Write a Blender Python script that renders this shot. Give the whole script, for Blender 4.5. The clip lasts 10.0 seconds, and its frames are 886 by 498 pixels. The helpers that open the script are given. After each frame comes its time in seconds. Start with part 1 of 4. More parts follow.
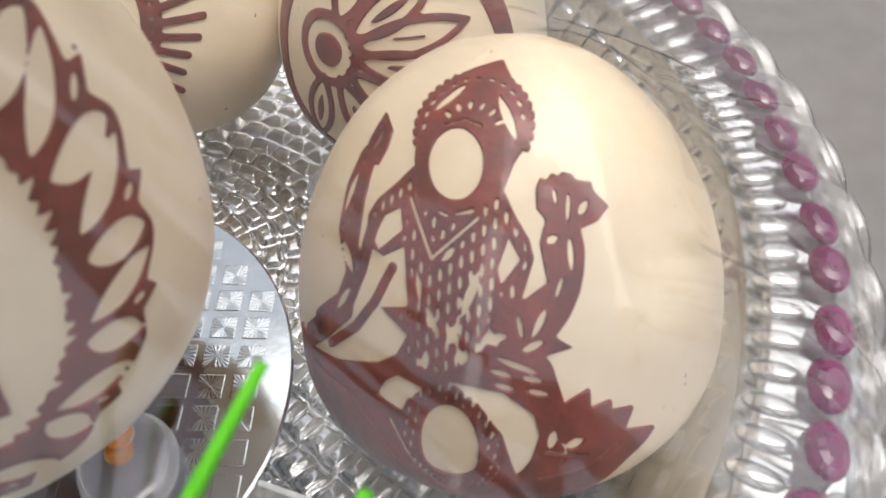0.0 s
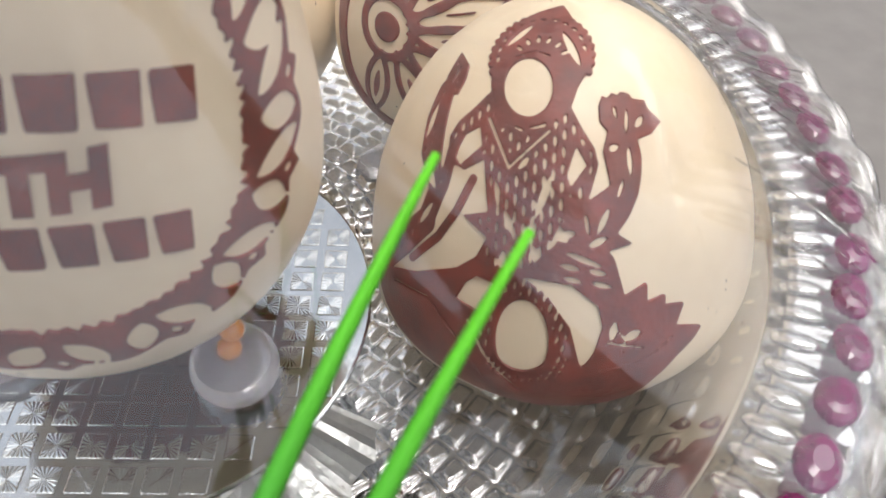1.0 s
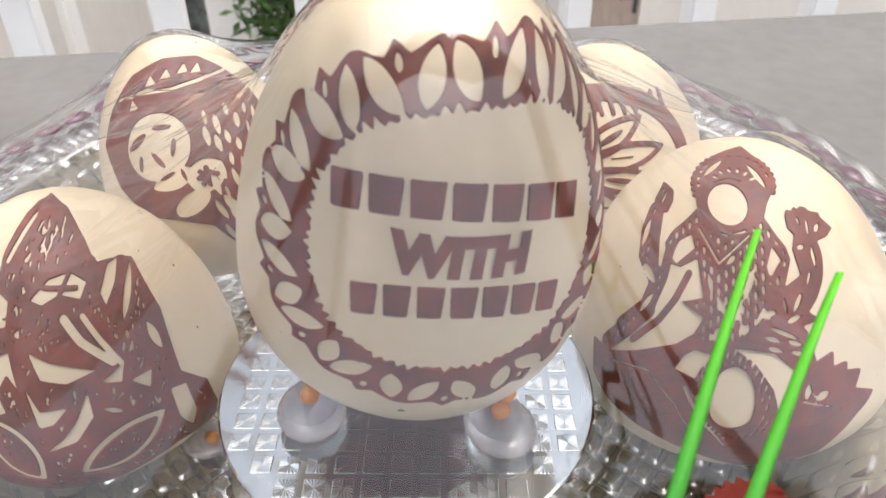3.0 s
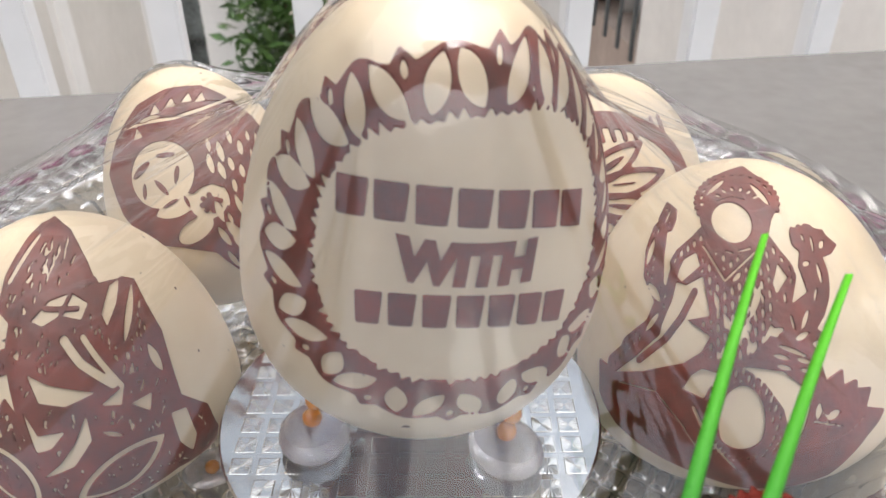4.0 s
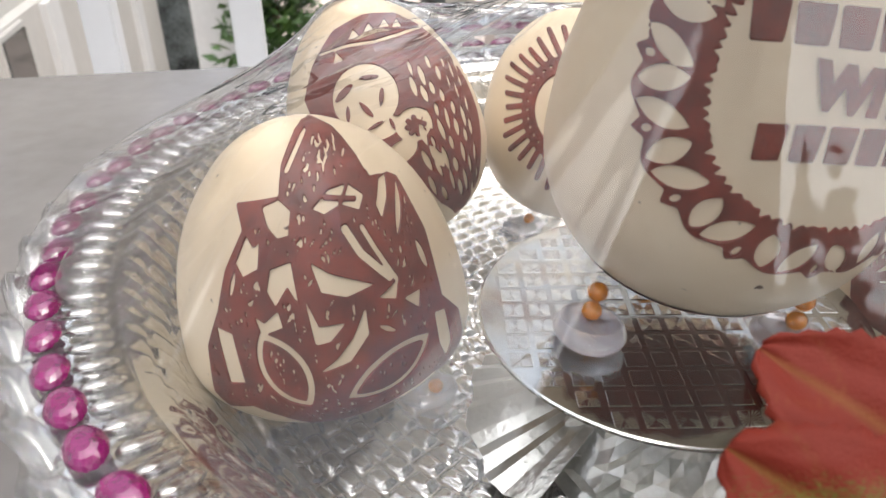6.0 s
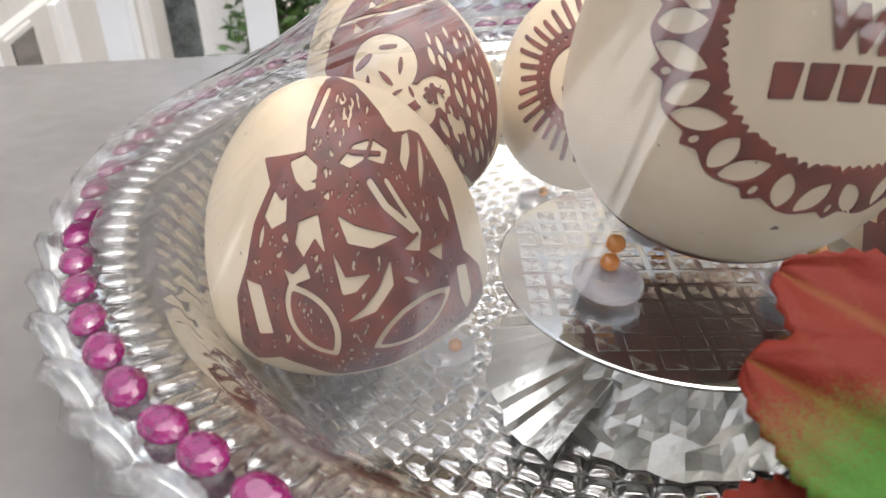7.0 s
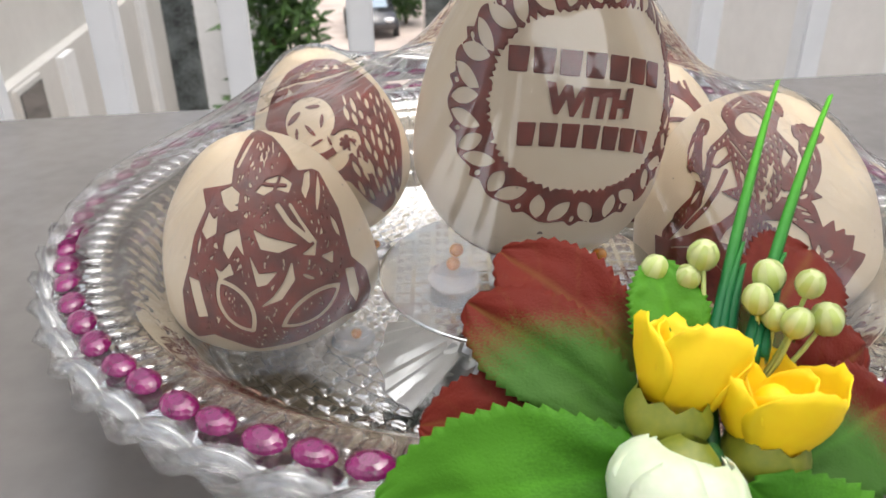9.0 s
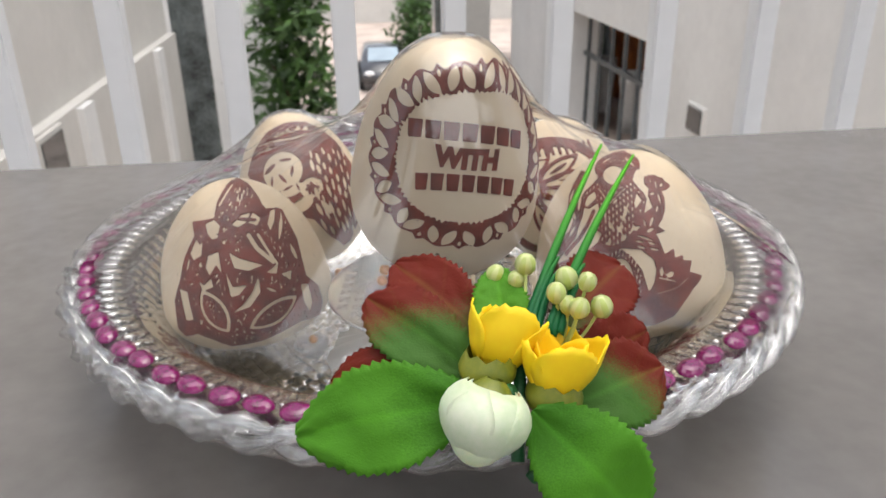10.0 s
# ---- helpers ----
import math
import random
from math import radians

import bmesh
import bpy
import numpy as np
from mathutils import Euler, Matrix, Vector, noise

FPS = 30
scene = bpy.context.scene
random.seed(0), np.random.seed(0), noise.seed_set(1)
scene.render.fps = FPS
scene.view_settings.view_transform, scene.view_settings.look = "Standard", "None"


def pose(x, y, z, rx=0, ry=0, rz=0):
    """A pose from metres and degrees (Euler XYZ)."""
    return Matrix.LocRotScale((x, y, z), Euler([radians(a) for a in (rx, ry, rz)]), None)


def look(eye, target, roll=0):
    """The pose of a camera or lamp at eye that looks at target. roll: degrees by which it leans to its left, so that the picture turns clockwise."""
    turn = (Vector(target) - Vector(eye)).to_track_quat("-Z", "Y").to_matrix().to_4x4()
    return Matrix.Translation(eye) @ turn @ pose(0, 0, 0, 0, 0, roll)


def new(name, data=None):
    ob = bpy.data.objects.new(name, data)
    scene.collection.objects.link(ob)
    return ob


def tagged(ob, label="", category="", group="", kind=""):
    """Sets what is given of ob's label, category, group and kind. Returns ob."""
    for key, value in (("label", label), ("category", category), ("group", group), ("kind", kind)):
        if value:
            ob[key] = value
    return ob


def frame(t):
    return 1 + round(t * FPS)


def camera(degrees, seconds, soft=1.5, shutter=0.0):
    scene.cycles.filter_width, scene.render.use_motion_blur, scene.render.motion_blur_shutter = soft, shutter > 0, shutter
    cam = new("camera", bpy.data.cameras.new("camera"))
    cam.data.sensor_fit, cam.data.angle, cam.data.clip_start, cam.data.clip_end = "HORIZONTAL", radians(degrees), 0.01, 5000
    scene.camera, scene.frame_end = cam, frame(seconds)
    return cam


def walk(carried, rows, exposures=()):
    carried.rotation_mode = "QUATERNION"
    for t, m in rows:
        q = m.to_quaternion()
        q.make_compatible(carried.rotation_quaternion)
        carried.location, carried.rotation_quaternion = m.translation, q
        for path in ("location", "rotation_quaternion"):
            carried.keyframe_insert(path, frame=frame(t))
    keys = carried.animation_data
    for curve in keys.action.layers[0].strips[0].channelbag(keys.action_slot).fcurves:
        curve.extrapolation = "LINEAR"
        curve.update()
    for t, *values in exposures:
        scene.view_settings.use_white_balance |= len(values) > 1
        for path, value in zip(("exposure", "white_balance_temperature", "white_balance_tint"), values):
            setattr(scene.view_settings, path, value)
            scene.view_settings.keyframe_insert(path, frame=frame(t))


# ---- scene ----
cam = camera(60.12, 10.0)
PATH = [
    (0, (0.08512, -0.13582, 0.18300), (0.09326, 0.49268, -0.59477), 1.80),
    (0.5, (0.08236, -0.15170, 0.18368), (0.09033, 0.49820, -0.57630), 1.46),
    (1, (0.06957, -0.16828, 0.18089), (0.08466, 0.50710, -0.55642), 1.70),
    (1.5, (0.04619, -0.18114, 0.18274), (0.05665, 0.52257, -0.52767), 1.11),
    (2, (0.02571, -0.19501, 0.19225), (0.02998, 0.54718, -0.47793), 0.82),
    (2.5, (0.01685, -0.20885, 0.20146), (0.01276, 0.56919, -0.42674), 0.07),
    (4, (0.01496, -0.21524, 0.19455), (0.00649, 0.62623, -0.34568), -0.62),
    (4.5, (-0.00688, -0.22301, 0.18918), (-0.01160, 0.62304, -0.34391), -0.60),
    (5, (-0.02700, -0.22688, 0.18384), (-0.02927, 0.62331, -0.34262), -0.50),
    (5.5, (-0.04498, -0.22903, 0.17783), (-0.04134, 0.62518, -0.34208), -0.34),
    (6, (-0.05907, -0.22962, 0.16491), (-0.05182, 0.62681, -0.35129), -0.25),
    (7.5, (-0.06346, -0.25343, 0.15737), (-0.06727, 0.60313, -0.35867), -0.85),
    (8, (-0.05117, -0.27084, 0.16178), (-0.04859, 0.58880, -0.34912), -0.53),
    (8.5, (-0.03918, -0.28865, 0.16939), (-0.03320, 0.57983, -0.32631), -0.73),
    (9, (-0.02321, -0.31170, 0.18264), (-0.02623, 0.57483, -0.28001), -0.87),
    (9.5, (-0.00012, -0.35115, 0.19823), (-0.01231, 0.55407, -0.22654), -0.73),
    (10, (0.01345, -0.38958, 0.20796), (-0.00343, 0.52471, -0.19676), -0.86),
]
walk(cam, [(t, look(eye, target, roll)) for t, eye, target, roll in PATH],
     exposures=[(0.0, 1.02), (2.5, 1.45), (4.0, 1.22), (5.5, 1.24), (7.5, 1.32), (10.0, 0.90)])
cam.data.dof.use_dof = True
cam.data.dof.focus_distance = 0.23
cam.data.dof.aperture_fstop = 30.0

# ---- light ----
world = bpy.data.worlds.new("overcast_sky")
scene.world = world
world.use_nodes = True
wn, wl = world.node_tree.nodes, world.node_tree.links
sky = wn.new("ShaderNodeTexSky")
sky.sky_type, sky.sun_disc = "NISHITA", False
sky.sun_elevation, sky.sun_rotation = radians(78), radians(140)
sky.air_density, sky.dust_density = 1.0, 4.0
grey = wn.new("ShaderNodeHueSaturation")
grey.inputs["Saturation"].default_value = 0.35
wl.new(sky.outputs[0], grey.inputs["Color"])
wl.new(grey.outputs[0], wn["Background"].inputs[0])
wn["Background"].inputs[1].default_value = 0.15

sun_data = bpy.data.lights.new("sun", "SUN")
sun_data.energy, sun_data.angle, sun_data.color = 1.15, radians(90), (1.0, 0.96, 0.9)
sun = new("sun", sun_data)
sun.matrix_world = look((0.4, -0.5, 3.0), (0, 0, 0))

TABLE = -0.010      # top of the table
FLOOR = -0.002      # inside bottom of the tray
GROUND = -6.0       # yard below the balcony
TURN = 7.8          # degrees by which house, rail and table are turned
HOUSE = pose(0, 0, 0, 0, 0, TURN)

# ---- materials ----


def material(name, colour, rough=0.5, metal=0.0, vary=0.12, scale=40.0, bump=0.0, bump_scale=200.0, tint=None, **more):
    """A surface with two scales of colour change, fine relief and slight change of gloss."""
    m = bpy.data.materials.new(name)
    m.use_nodes = True
    n, l = m.node_tree.nodes, m.node_tree.links
    b = n["Principled BSDF"]
    co = n.new("ShaderNodeTexCoord")
    big, fine = n.new("ShaderNodeTexNoise"), n.new("ShaderNodeTexNoise")
    big.inputs["Scale"].default_value, fine.inputs["Scale"].default_value = scale, scale * 9
    big.inputs["Detail"].default_value = 4
    add = n.new("ShaderNodeMath")
    add.operation = "MULTIPLY_ADD"
    l.new(co.outputs["Object"], big.inputs["Vector"])
    l.new(co.outputs["Object"], fine.inputs["Vector"])
    l.new(fine.outputs["Fac"], add.inputs[0])
    add.inputs[1].default_value = 0.4
    l.new(big.outputs["Fac"], add.inputs[2])
    ramp = n.new("ShaderNodeValToRGB")
    ramp.color_ramp.elements[0].position, ramp.color_ramp.elements[1].position = 0.45, 0.95
    other = tint or tuple(c * (1 - 2 * vary) for c in colour)
    ramp.color_ramp.elements[0].color = (*other, 1)
    ramp.color_ramp.elements[1].color = (*(min(1, c * (1 + vary)) for c in colour), 1)
    l.new(add.outputs[0], ramp.inputs[0])
    l.new(ramp.outputs[0], b.inputs["Base Color"])
    b.inputs["Roughness"].default_value, b.inputs["Metallic"].default_value = rough, metal
    for key, value in more.items():
        b.inputs[key.replace("_", " ")].default_value = value
    if bump:
        tex, bp = n.new("ShaderNodeTexNoise"), n.new("ShaderNodeBump")
        tex.inputs["Scale"].default_value, tex.inputs["Detail"].default_value = bump_scale, 5
        bp.inputs["Strength"].default_value, bp.inputs["Distance"].default_value = 1.0, bump
        l.new(co.outputs["Object"], tex.inputs["Vector"])
        l.new(tex.outputs["Fac"], bp.inputs["Height"])
        l.new(bp.outputs["Normal"], b.inputs["Normal"])
    return m


def clear(name, tint, glassy, rough, gloss, ior=1.45):
    """Moulded glass: part straight through, part refracted, so that daylight reaches what lies under it."""
    m = bpy.data.materials.new(name)
    m.use_nodes = True
    n, l = m.node_tree.nodes, m.node_tree.links
    n.remove(n["Principled BSDF"])
    a, g, mix = n.new("ShaderNodeBsdfTransparent"), n.new("ShaderNodeBsdfGlass"), n.new("ShaderNodeMixShader")
    a.inputs[0].default_value = (*tint, 1)
    g.inputs["Color"].default_value = (*tint, 1)
    g.inputs["Roughness"].default_value, g.inputs["IOR"].default_value = rough, ior
    mix.inputs[0].default_value = glassy
    l.new(a.outputs[0], mix.inputs[1])
    l.new(g.outputs[0], mix.inputs[2])
    shine, both = n.new("ShaderNodeBsdfGlossy"), n.new("ShaderNodeMixShader")
    shine.inputs["Roughness"].default_value = 0.12
    both.inputs[0].default_value = gloss
    l.new(mix.outputs[0], both.inputs[1])
    l.new(shine.outputs[0], both.inputs[2])
    l.new(both.outputs[0], n["Material Output"].inputs[0])
    return m


def film_material(name, base, rough):
    """Thin clear wrap: see-through, with a sheen that grows towards grazing."""
    m = bpy.data.materials.new(name)
    m.use_nodes = True
    n, l = m.node_tree.nodes, m.node_tree.links
    n.remove(n["Principled BSDF"])
    a, g, mix = n.new("ShaderNodeBsdfTransparent"), n.new("ShaderNodeBsdfGlossy"), n.new("ShaderNodeMixShader")
    g.inputs["Roughness"].default_value = rough
    fr, add, no, bp = n.new("ShaderNodeFresnel"), n.new("ShaderNodeMath"), n.new("ShaderNodeTexNoise"), n.new("ShaderNodeBump")
    fr.inputs["IOR"].default_value = 1.5
    add.operation, add.inputs[1].default_value, add.inputs[2].default_value = "MULTIPLY_ADD", 1.05, base
    add.use_clamp = True
    co = n.new("ShaderNodeTexCoord")
    no.inputs["Scale"].default_value, no.inputs["Detail"].default_value = 45, 3
    bp.inputs["Strength"].default_value, bp.inputs["Distance"].default_value = 0.6, 0.0005
    l.new(co.outputs["Object"], no.inputs["Vector"])
    l.new(no.outputs["Fac"], bp.inputs["Height"])
    l.new(bp.outputs["Normal"], g.inputs["Normal"])
    l.new(fr.outputs[0], add.inputs[0])
    l.new(add.outputs[0], mix.inputs[0])
    l.new(a.outputs[0], mix.inputs[1])
    l.new(g.outputs[0], mix.inputs[2])
    l.new(mix.outputs[0], n["Material Output"].inputs[0])
    return m


def leaf_material(name, inner, outer, start):
    """Printed cloth leaf: colour runs from its base to its tip, with woven relief."""
    m = material(name, inner, rough=0.55, Specular_IOR_Level=0.14, vary=0.15, scale=60, bump=0.00015, bump_scale=1400)
    n, l = m.node_tree.nodes, m.node_tree.links
    at = n.new("ShaderNodeAttribute")
    at.attribute_name = "along"
    no, mul = n.new("ShaderNodeTexNoise"), n.new("ShaderNodeMath")
    no.inputs["Scale"].default_value = 60
    mul.operation, mul.inputs[1].default_value = "MULTIPLY_ADD", 0.35
    l.new(no.outputs["Fac"], mul.inputs[0])
    l.new(at.outputs["Fac"], mul.inputs[2])
    r = n.new("ShaderNodeValToRGB")
    r.color_ramp.elements[0].position, r.color_ramp.elements[1].position = start, start + 0.24
    r.color_ramp.elements[0].color, r.color_ramp.elements[1].color = (*inner, 1), (*outer, 1)
    l.new(mul.outputs[0], r.inputs[0])
    at2, mx = n.new("ShaderNodeAttribute"), n.new("ShaderNodeMixRGB")
    at2.attribute_name = "vein"
    mx.blend_type = "ADD"
    mx.inputs[2].default_value = (*(0.35 * c for c in inner), 1)
    l.new(at2.outputs["Fac"], mx.inputs[0])
    l.new(r.outputs[0], mx.inputs[1])
    l.new(mx.outputs[0], n["Principled BSDF"].inputs["Base Color"])
    return m


COPRA = material("copra_flesh", (0.77, 0.66, 0.495), 0.42, vary=0.04, scale=30, bump=0.0004, bump_scale=60, tint=(0.74, 0.61, 0.435), Coat_Weight=0.08, Coat_Roughness=0.3)
n_, l_ = COPRA.node_tree.nodes, COPRA.node_tree.links
speck, sramp, smix = n_.new("ShaderNodeTexNoise"), n_.new("ShaderNodeValToRGB"), n_.new("ShaderNodeMix")
speck.inputs["Scale"].default_value, speck.inputs["Detail"].default_value = 260, 2
sramp.color_ramp.elements[0].position, sramp.color_ramp.elements[1].position = 0.745, 0.775
smix.data_type = "RGBA"
smix.inputs["B"].default_value = (0.10, 0.05, 0.03, 1)
old = n_["Principled BSDF"].inputs["Base Color"].links[0].from_socket
l_.new(n_["Texture Coordinate"].outputs["Object"], speck.inputs["Vector"])
l_.new(speck.outputs["Fac"], sramp.inputs[0])
l_.new(sramp.outputs[0], smix.inputs["Factor"])
l_.new(old, smix.inputs["A"])
l_.new(smix.outputs["Result"], n_["Principled BSDF"].inputs["Base Color"])
SKIN = material("copra_skin", (0.20, 0.038, 0.025), 0.46, vary=0.3, scale=130, bump=0.00025, bump_scale=500, tint=(0.085, 0.017, 0.013))
GLASS = clear("pressed_glass", (0.98, 0.965, 0.93), 0.50, 0.03, 0.46)
RIM_GLASS = clear("rim_glass", (0.985, 0.985, 0.985), 0.46, 0.01, 0.32)
BRAID_GLASS = clear("braid_glass", (0.99, 0.99, 0.99), 0.55, 0.02, 0.10)
WALL_GLASS = clear("wall_glass", (0.95, 0.925, 0.88), 0.52, 0.02, 0.14)
GEM = material("magenta_gem", (0.27, 0.012, 0.135), 0.20, vary=0.25, scale=200, Coat_Weight=0.8, Coat_Roughness=0.05, Transmission_Weight=0.35)
FILM = film_material("cling_film", 0.032, 0.03)
FOIL = material("silver_foil", (0.60, 0.61, 0.59), 0.32, 1.0, vary=0.10, scale=80, bump=0.0004, bump_scale=420)
BOARD = material("silver_board", (0.52, 0.54, 0.54), 0.10, 1.0, vary=0.05, scale=60, bump=0.00002, bump_scale=700)
PEBBLE = material("milky_pebble", (0.80, 0.79, 0.85), 0.14, vary=0.04, scale=50, Coat_Weight=0.5, Transmission_Weight=0.8)
AMBER = material("amber_bead", (0.90, 0.34, 0.03), 0.05, vary=0.1, scale=200, Coat_Weight=1.0, Transmission_Weight=0.55)
TABLETOP = material("grey_laminate", (0.160, 0.148, 0.140), 0.15, vary=0.10, scale=9, bump=0.00006, bump_scale=350)
WHITE_PAINT = material("white_paint", (0.75, 0.75, 0.755), 0.35, vary=0.03, scale=6)
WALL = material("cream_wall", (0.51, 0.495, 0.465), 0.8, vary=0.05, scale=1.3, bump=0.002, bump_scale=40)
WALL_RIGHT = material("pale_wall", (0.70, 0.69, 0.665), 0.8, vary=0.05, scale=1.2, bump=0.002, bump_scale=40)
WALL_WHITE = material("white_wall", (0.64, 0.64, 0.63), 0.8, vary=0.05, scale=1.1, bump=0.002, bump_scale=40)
PAVING = material("yard_paving", (0.46, 0.38, 0.33), 0.85, vary=0.15, scale=0.8, bump=0.004, bump_scale=20)
DARK_GLASS = material("dark_glass", (0.02, 0.025, 0.027), 0.08, vary=0.2, scale=2)
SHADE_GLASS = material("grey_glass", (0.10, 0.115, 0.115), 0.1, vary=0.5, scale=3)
DARK_METAL = material("dark_metal", (0.06, 0.07, 0.075), 0.4, vary=0.2, scale=5)
CLAY = material("orange_clay", (0.48, 0.16, 0.04), 0.6, vary=0.2, scale=5)
FOLIAGE = material("bush_leaves", (0.055, 0.115, 0.022), 0.45, vary=0.5, scale=3, tint=(0.012, 0.035, 0.010))
BARK = material("bark", (0.12, 0.08, 0.05), 0.9, vary=0.3, scale=8, bump=0.006, bump_scale=20)
CAR_PAINT = material("car_paint", (0.03, 0.03, 0.035), 0.15, vary=0.1, scale=2, Coat_Weight=1.0)
CAR_GLASS = material("windscreen", (0.25, 0.32, 0.38), 0.06, vary=0.1, scale=2)
RUBBER = material("rubber", (0.02, 0.02, 0.02), 0.8, vary=0.2, scale=10)
RED_LEAF = leaf_material("red_green_leaf", (0.045, 0.12, 0.018), (0.125, 0.014, 0.007), 0.68)
RUST_LEAF = leaf_material("rust_red_leaf", (0.06, 0.085, 0.014), (0.125, 0.014, 0.007), 0.32)
GREEN_LEAF = leaf_material("green_cloth_leaf", (0.036, 0.135, 0.008), (0.065, 0.215, 0.014), 0.35)
YELLOW = material("yellow_petal", (0.96, 0.68, 0.003), 0.6, vary=0.04, scale=40, tint=(0.95, 0.60, 0.002), Subsurface_Weight=0.15)
IVORY = material("ivory_petal", (0.80, 0.82, 0.60), 0.5, vary=0.05, scale=50, tint=(0.62, 0.74, 0.42), Subsurface_Weight=0.2)
CALYX = material("olive_calyx", (0.20, 0.20, 0.02), 0.4, vary=0.25, scale=70, tint=(0.11, 0.15, 0.012))
STEM = material("green_stem", (0.015, 0.11, 0.035), 0.4, vary=0.2, scale=90)
BLADE = material("green_plastic_blade", (0.04, 0.38, 0.02), 0.45, Specular_IOR_Level=0.2, vary=0.25, scale=120, bump=0.0002, bump_scale=900)
n_, l_ = BLADE.node_tree.nodes, BLADE.node_tree.links
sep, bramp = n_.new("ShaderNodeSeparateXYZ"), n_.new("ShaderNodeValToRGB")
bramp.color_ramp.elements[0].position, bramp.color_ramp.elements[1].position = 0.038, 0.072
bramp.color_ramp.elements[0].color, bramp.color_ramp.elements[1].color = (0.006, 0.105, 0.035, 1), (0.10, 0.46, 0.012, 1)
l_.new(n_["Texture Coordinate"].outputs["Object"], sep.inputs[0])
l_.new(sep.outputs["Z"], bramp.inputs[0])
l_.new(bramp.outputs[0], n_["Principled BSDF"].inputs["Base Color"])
BUD = material("lime_bud", (0.40, 0.48, 0.10), 0.35, vary=0.1, scale=200, tint=(0.46, 0.55, 0.22))
BUD_PALE = material("pale_bud_petal", (0.54, 0.60, 0.26), 0.35, vary=0.05, scale=200)

# ---- small builders ----


def mesh_from(name, bm, mat, smooth=True):
    me = bpy.data.meshes.new(name)
    bm.to_mesh(me)
    bm.free()
    if smooth:
        me.polygons.foreach_set("use_smooth", [True] * len(me.polygons))
    if mat:
        me.materials.append(mat)
    return me


def part(name, bm, mat, parent=None, label="", smooth=True, m=None):
    ob = new(name, mesh_from(name, bm, mat, smooth) if not isinstance(bm, bpy.types.Mesh) else bm)
    if parent:
        ob.parent = parent
    if m is not None:
        ob.matrix_basis = m
    return tagged(ob, label)


def thing(name, m, label, category, group="", kind=""):
    ob = new(name)
    ob.empty_display_size = 0.01
    ob.matrix_basis = m
    return tagged(ob, label, category, group, kind)


def grid(f, nu, nv, close_u=False, close_v=False):
    """A bmesh sheet from f(i, j) over nu by nv corners."""
    bm = bmesh.new()
    vs = [[bm.verts.new(f(i, j)) for j in range(nv)] for i in range(nu)]
    for i in range(nu if close_u else nu - 1):
        for j in range(nv if close_v else nv - 1):
            a, b = (i + 1) % nu, (j + 1) % nv
            bm.faces.new((vs[i][j], vs[a][j], vs[a][b], vs[i][b]))
    return bm


def box(sx, sy, sz, at=(0, 0, 0), bevel=0.0):
    bm = bmesh.new()
    bmesh.ops.create_cube(bm, size=1, matrix=Matrix.Translation(at) @ Matrix.Diagonal((sx, sy, sz, 1)))
    if bevel:
        bmesh.ops.bevel(bm, geom=bm.edges[:], offset=bevel, segments=2, affect="EDGES")
    return bm


def ball(rx, ry, rz, seg=20, rings=12, at=(0, 0, 0)):
    bm = bmesh.new()
    bmesh.ops.create_uvsphere(bm, u_segments=seg, v_segments=rings, radius=1, matrix=Matrix.Translation(at) @ Matrix.Diagonal((rx, ry, rz, 1)))
    return bm


def tube(points, radii, seg=8):
    """A bent tube through the points, each with its own radius, with closed ends."""
    pts = [Vector(p) for p in points]
    bm, rows = bmesh.new(), []
    for k, p in enumerate(pts):
        d = (pts[min(k + 1, len(pts) - 1)] - pts[max(k - 1, 0)]).normalized()
        side = d.cross(Vector((0.3, 0.2, 1)) if abs(d.z) < 0.9 else Vector((0, 1, 0))).normalized()
        up = side.cross(d)
        r = radii[k] if isinstance(radii, (list, tuple)) else radii
        rows.append([bm.verts.new(p + (side * math.cos(a) + up * math.sin(a)) * r) for a in (2 * math.pi * i / seg for i in range(seg))])
    for a, b in zip(rows, rows[1:]):
        for i in range(seg):
            bm.faces.new((a[i], a[(i + 1) % seg], b[(i + 1) % seg], b[i]))
    bm.faces.new(rows[0][::-1])
    bm.faces.new(rows[-1])
    return bm


def bend(points, n):
    """A smooth run of n points through three or more."""
    p = [Vector(q) for q in points]
    out = []
    for k in range(n):
        s = k / (n - 1) * (len(p) - 1)
        i = min(int(s), len(p) - 2)
        f = s - i
        a, b, c, d = p[max(i - 1, 0)], p[i], p[i + 1], p[min(i + 2, len(p) - 1)]
        out.append(0.5 * (2 * b + (c - a) * f + (2 * a - 5 * b + 4 * c - d) * f * f + (3 * b - a - 3 * c + d) * f ** 3))
    return out


# ---- the setting ----


def slab(name, x0, x1, y0, y1, z0, z1, mat, bevel=0.0):
    return tagged(part(name, box(x1 - x0, y1 - y0, z1 - z0, ((x0 + x1) / 2, (y0 + y1) / 2, (z0 + z1) / 2), bevel), mat, smooth=False, m=HOUSE), kind="structure")


slab("ground", -400, 400, -400, 400, GROUND - 0.3, GROUND, PAVING)
slab("balcony_floor", -3.0, 3.4, -1.8, 0.62, -0.96, -0.76, WALL_WHITE)
slab("wall_back", -3.0, 3.4, -1.8, -1.6, -0.96, 0.75, WALL_WHITE)
# unseen beam on two piers, added to block sky reflected in the film
slab("unseen_beam", -3.0, 3.4, -1.55, -0.68, 1.75, 2.0, WALL)
slab("unseen_pier_left", -3.0, -2.7, -1.1, -0.75, -0.76, 1.75, WALL)
slab("unseen_pier_right", 3.1, 3.4, -1.1, -0.75, -0.76, 1.75, WALL)
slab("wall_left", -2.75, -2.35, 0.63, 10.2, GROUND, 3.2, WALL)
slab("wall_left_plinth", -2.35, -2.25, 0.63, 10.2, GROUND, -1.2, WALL)
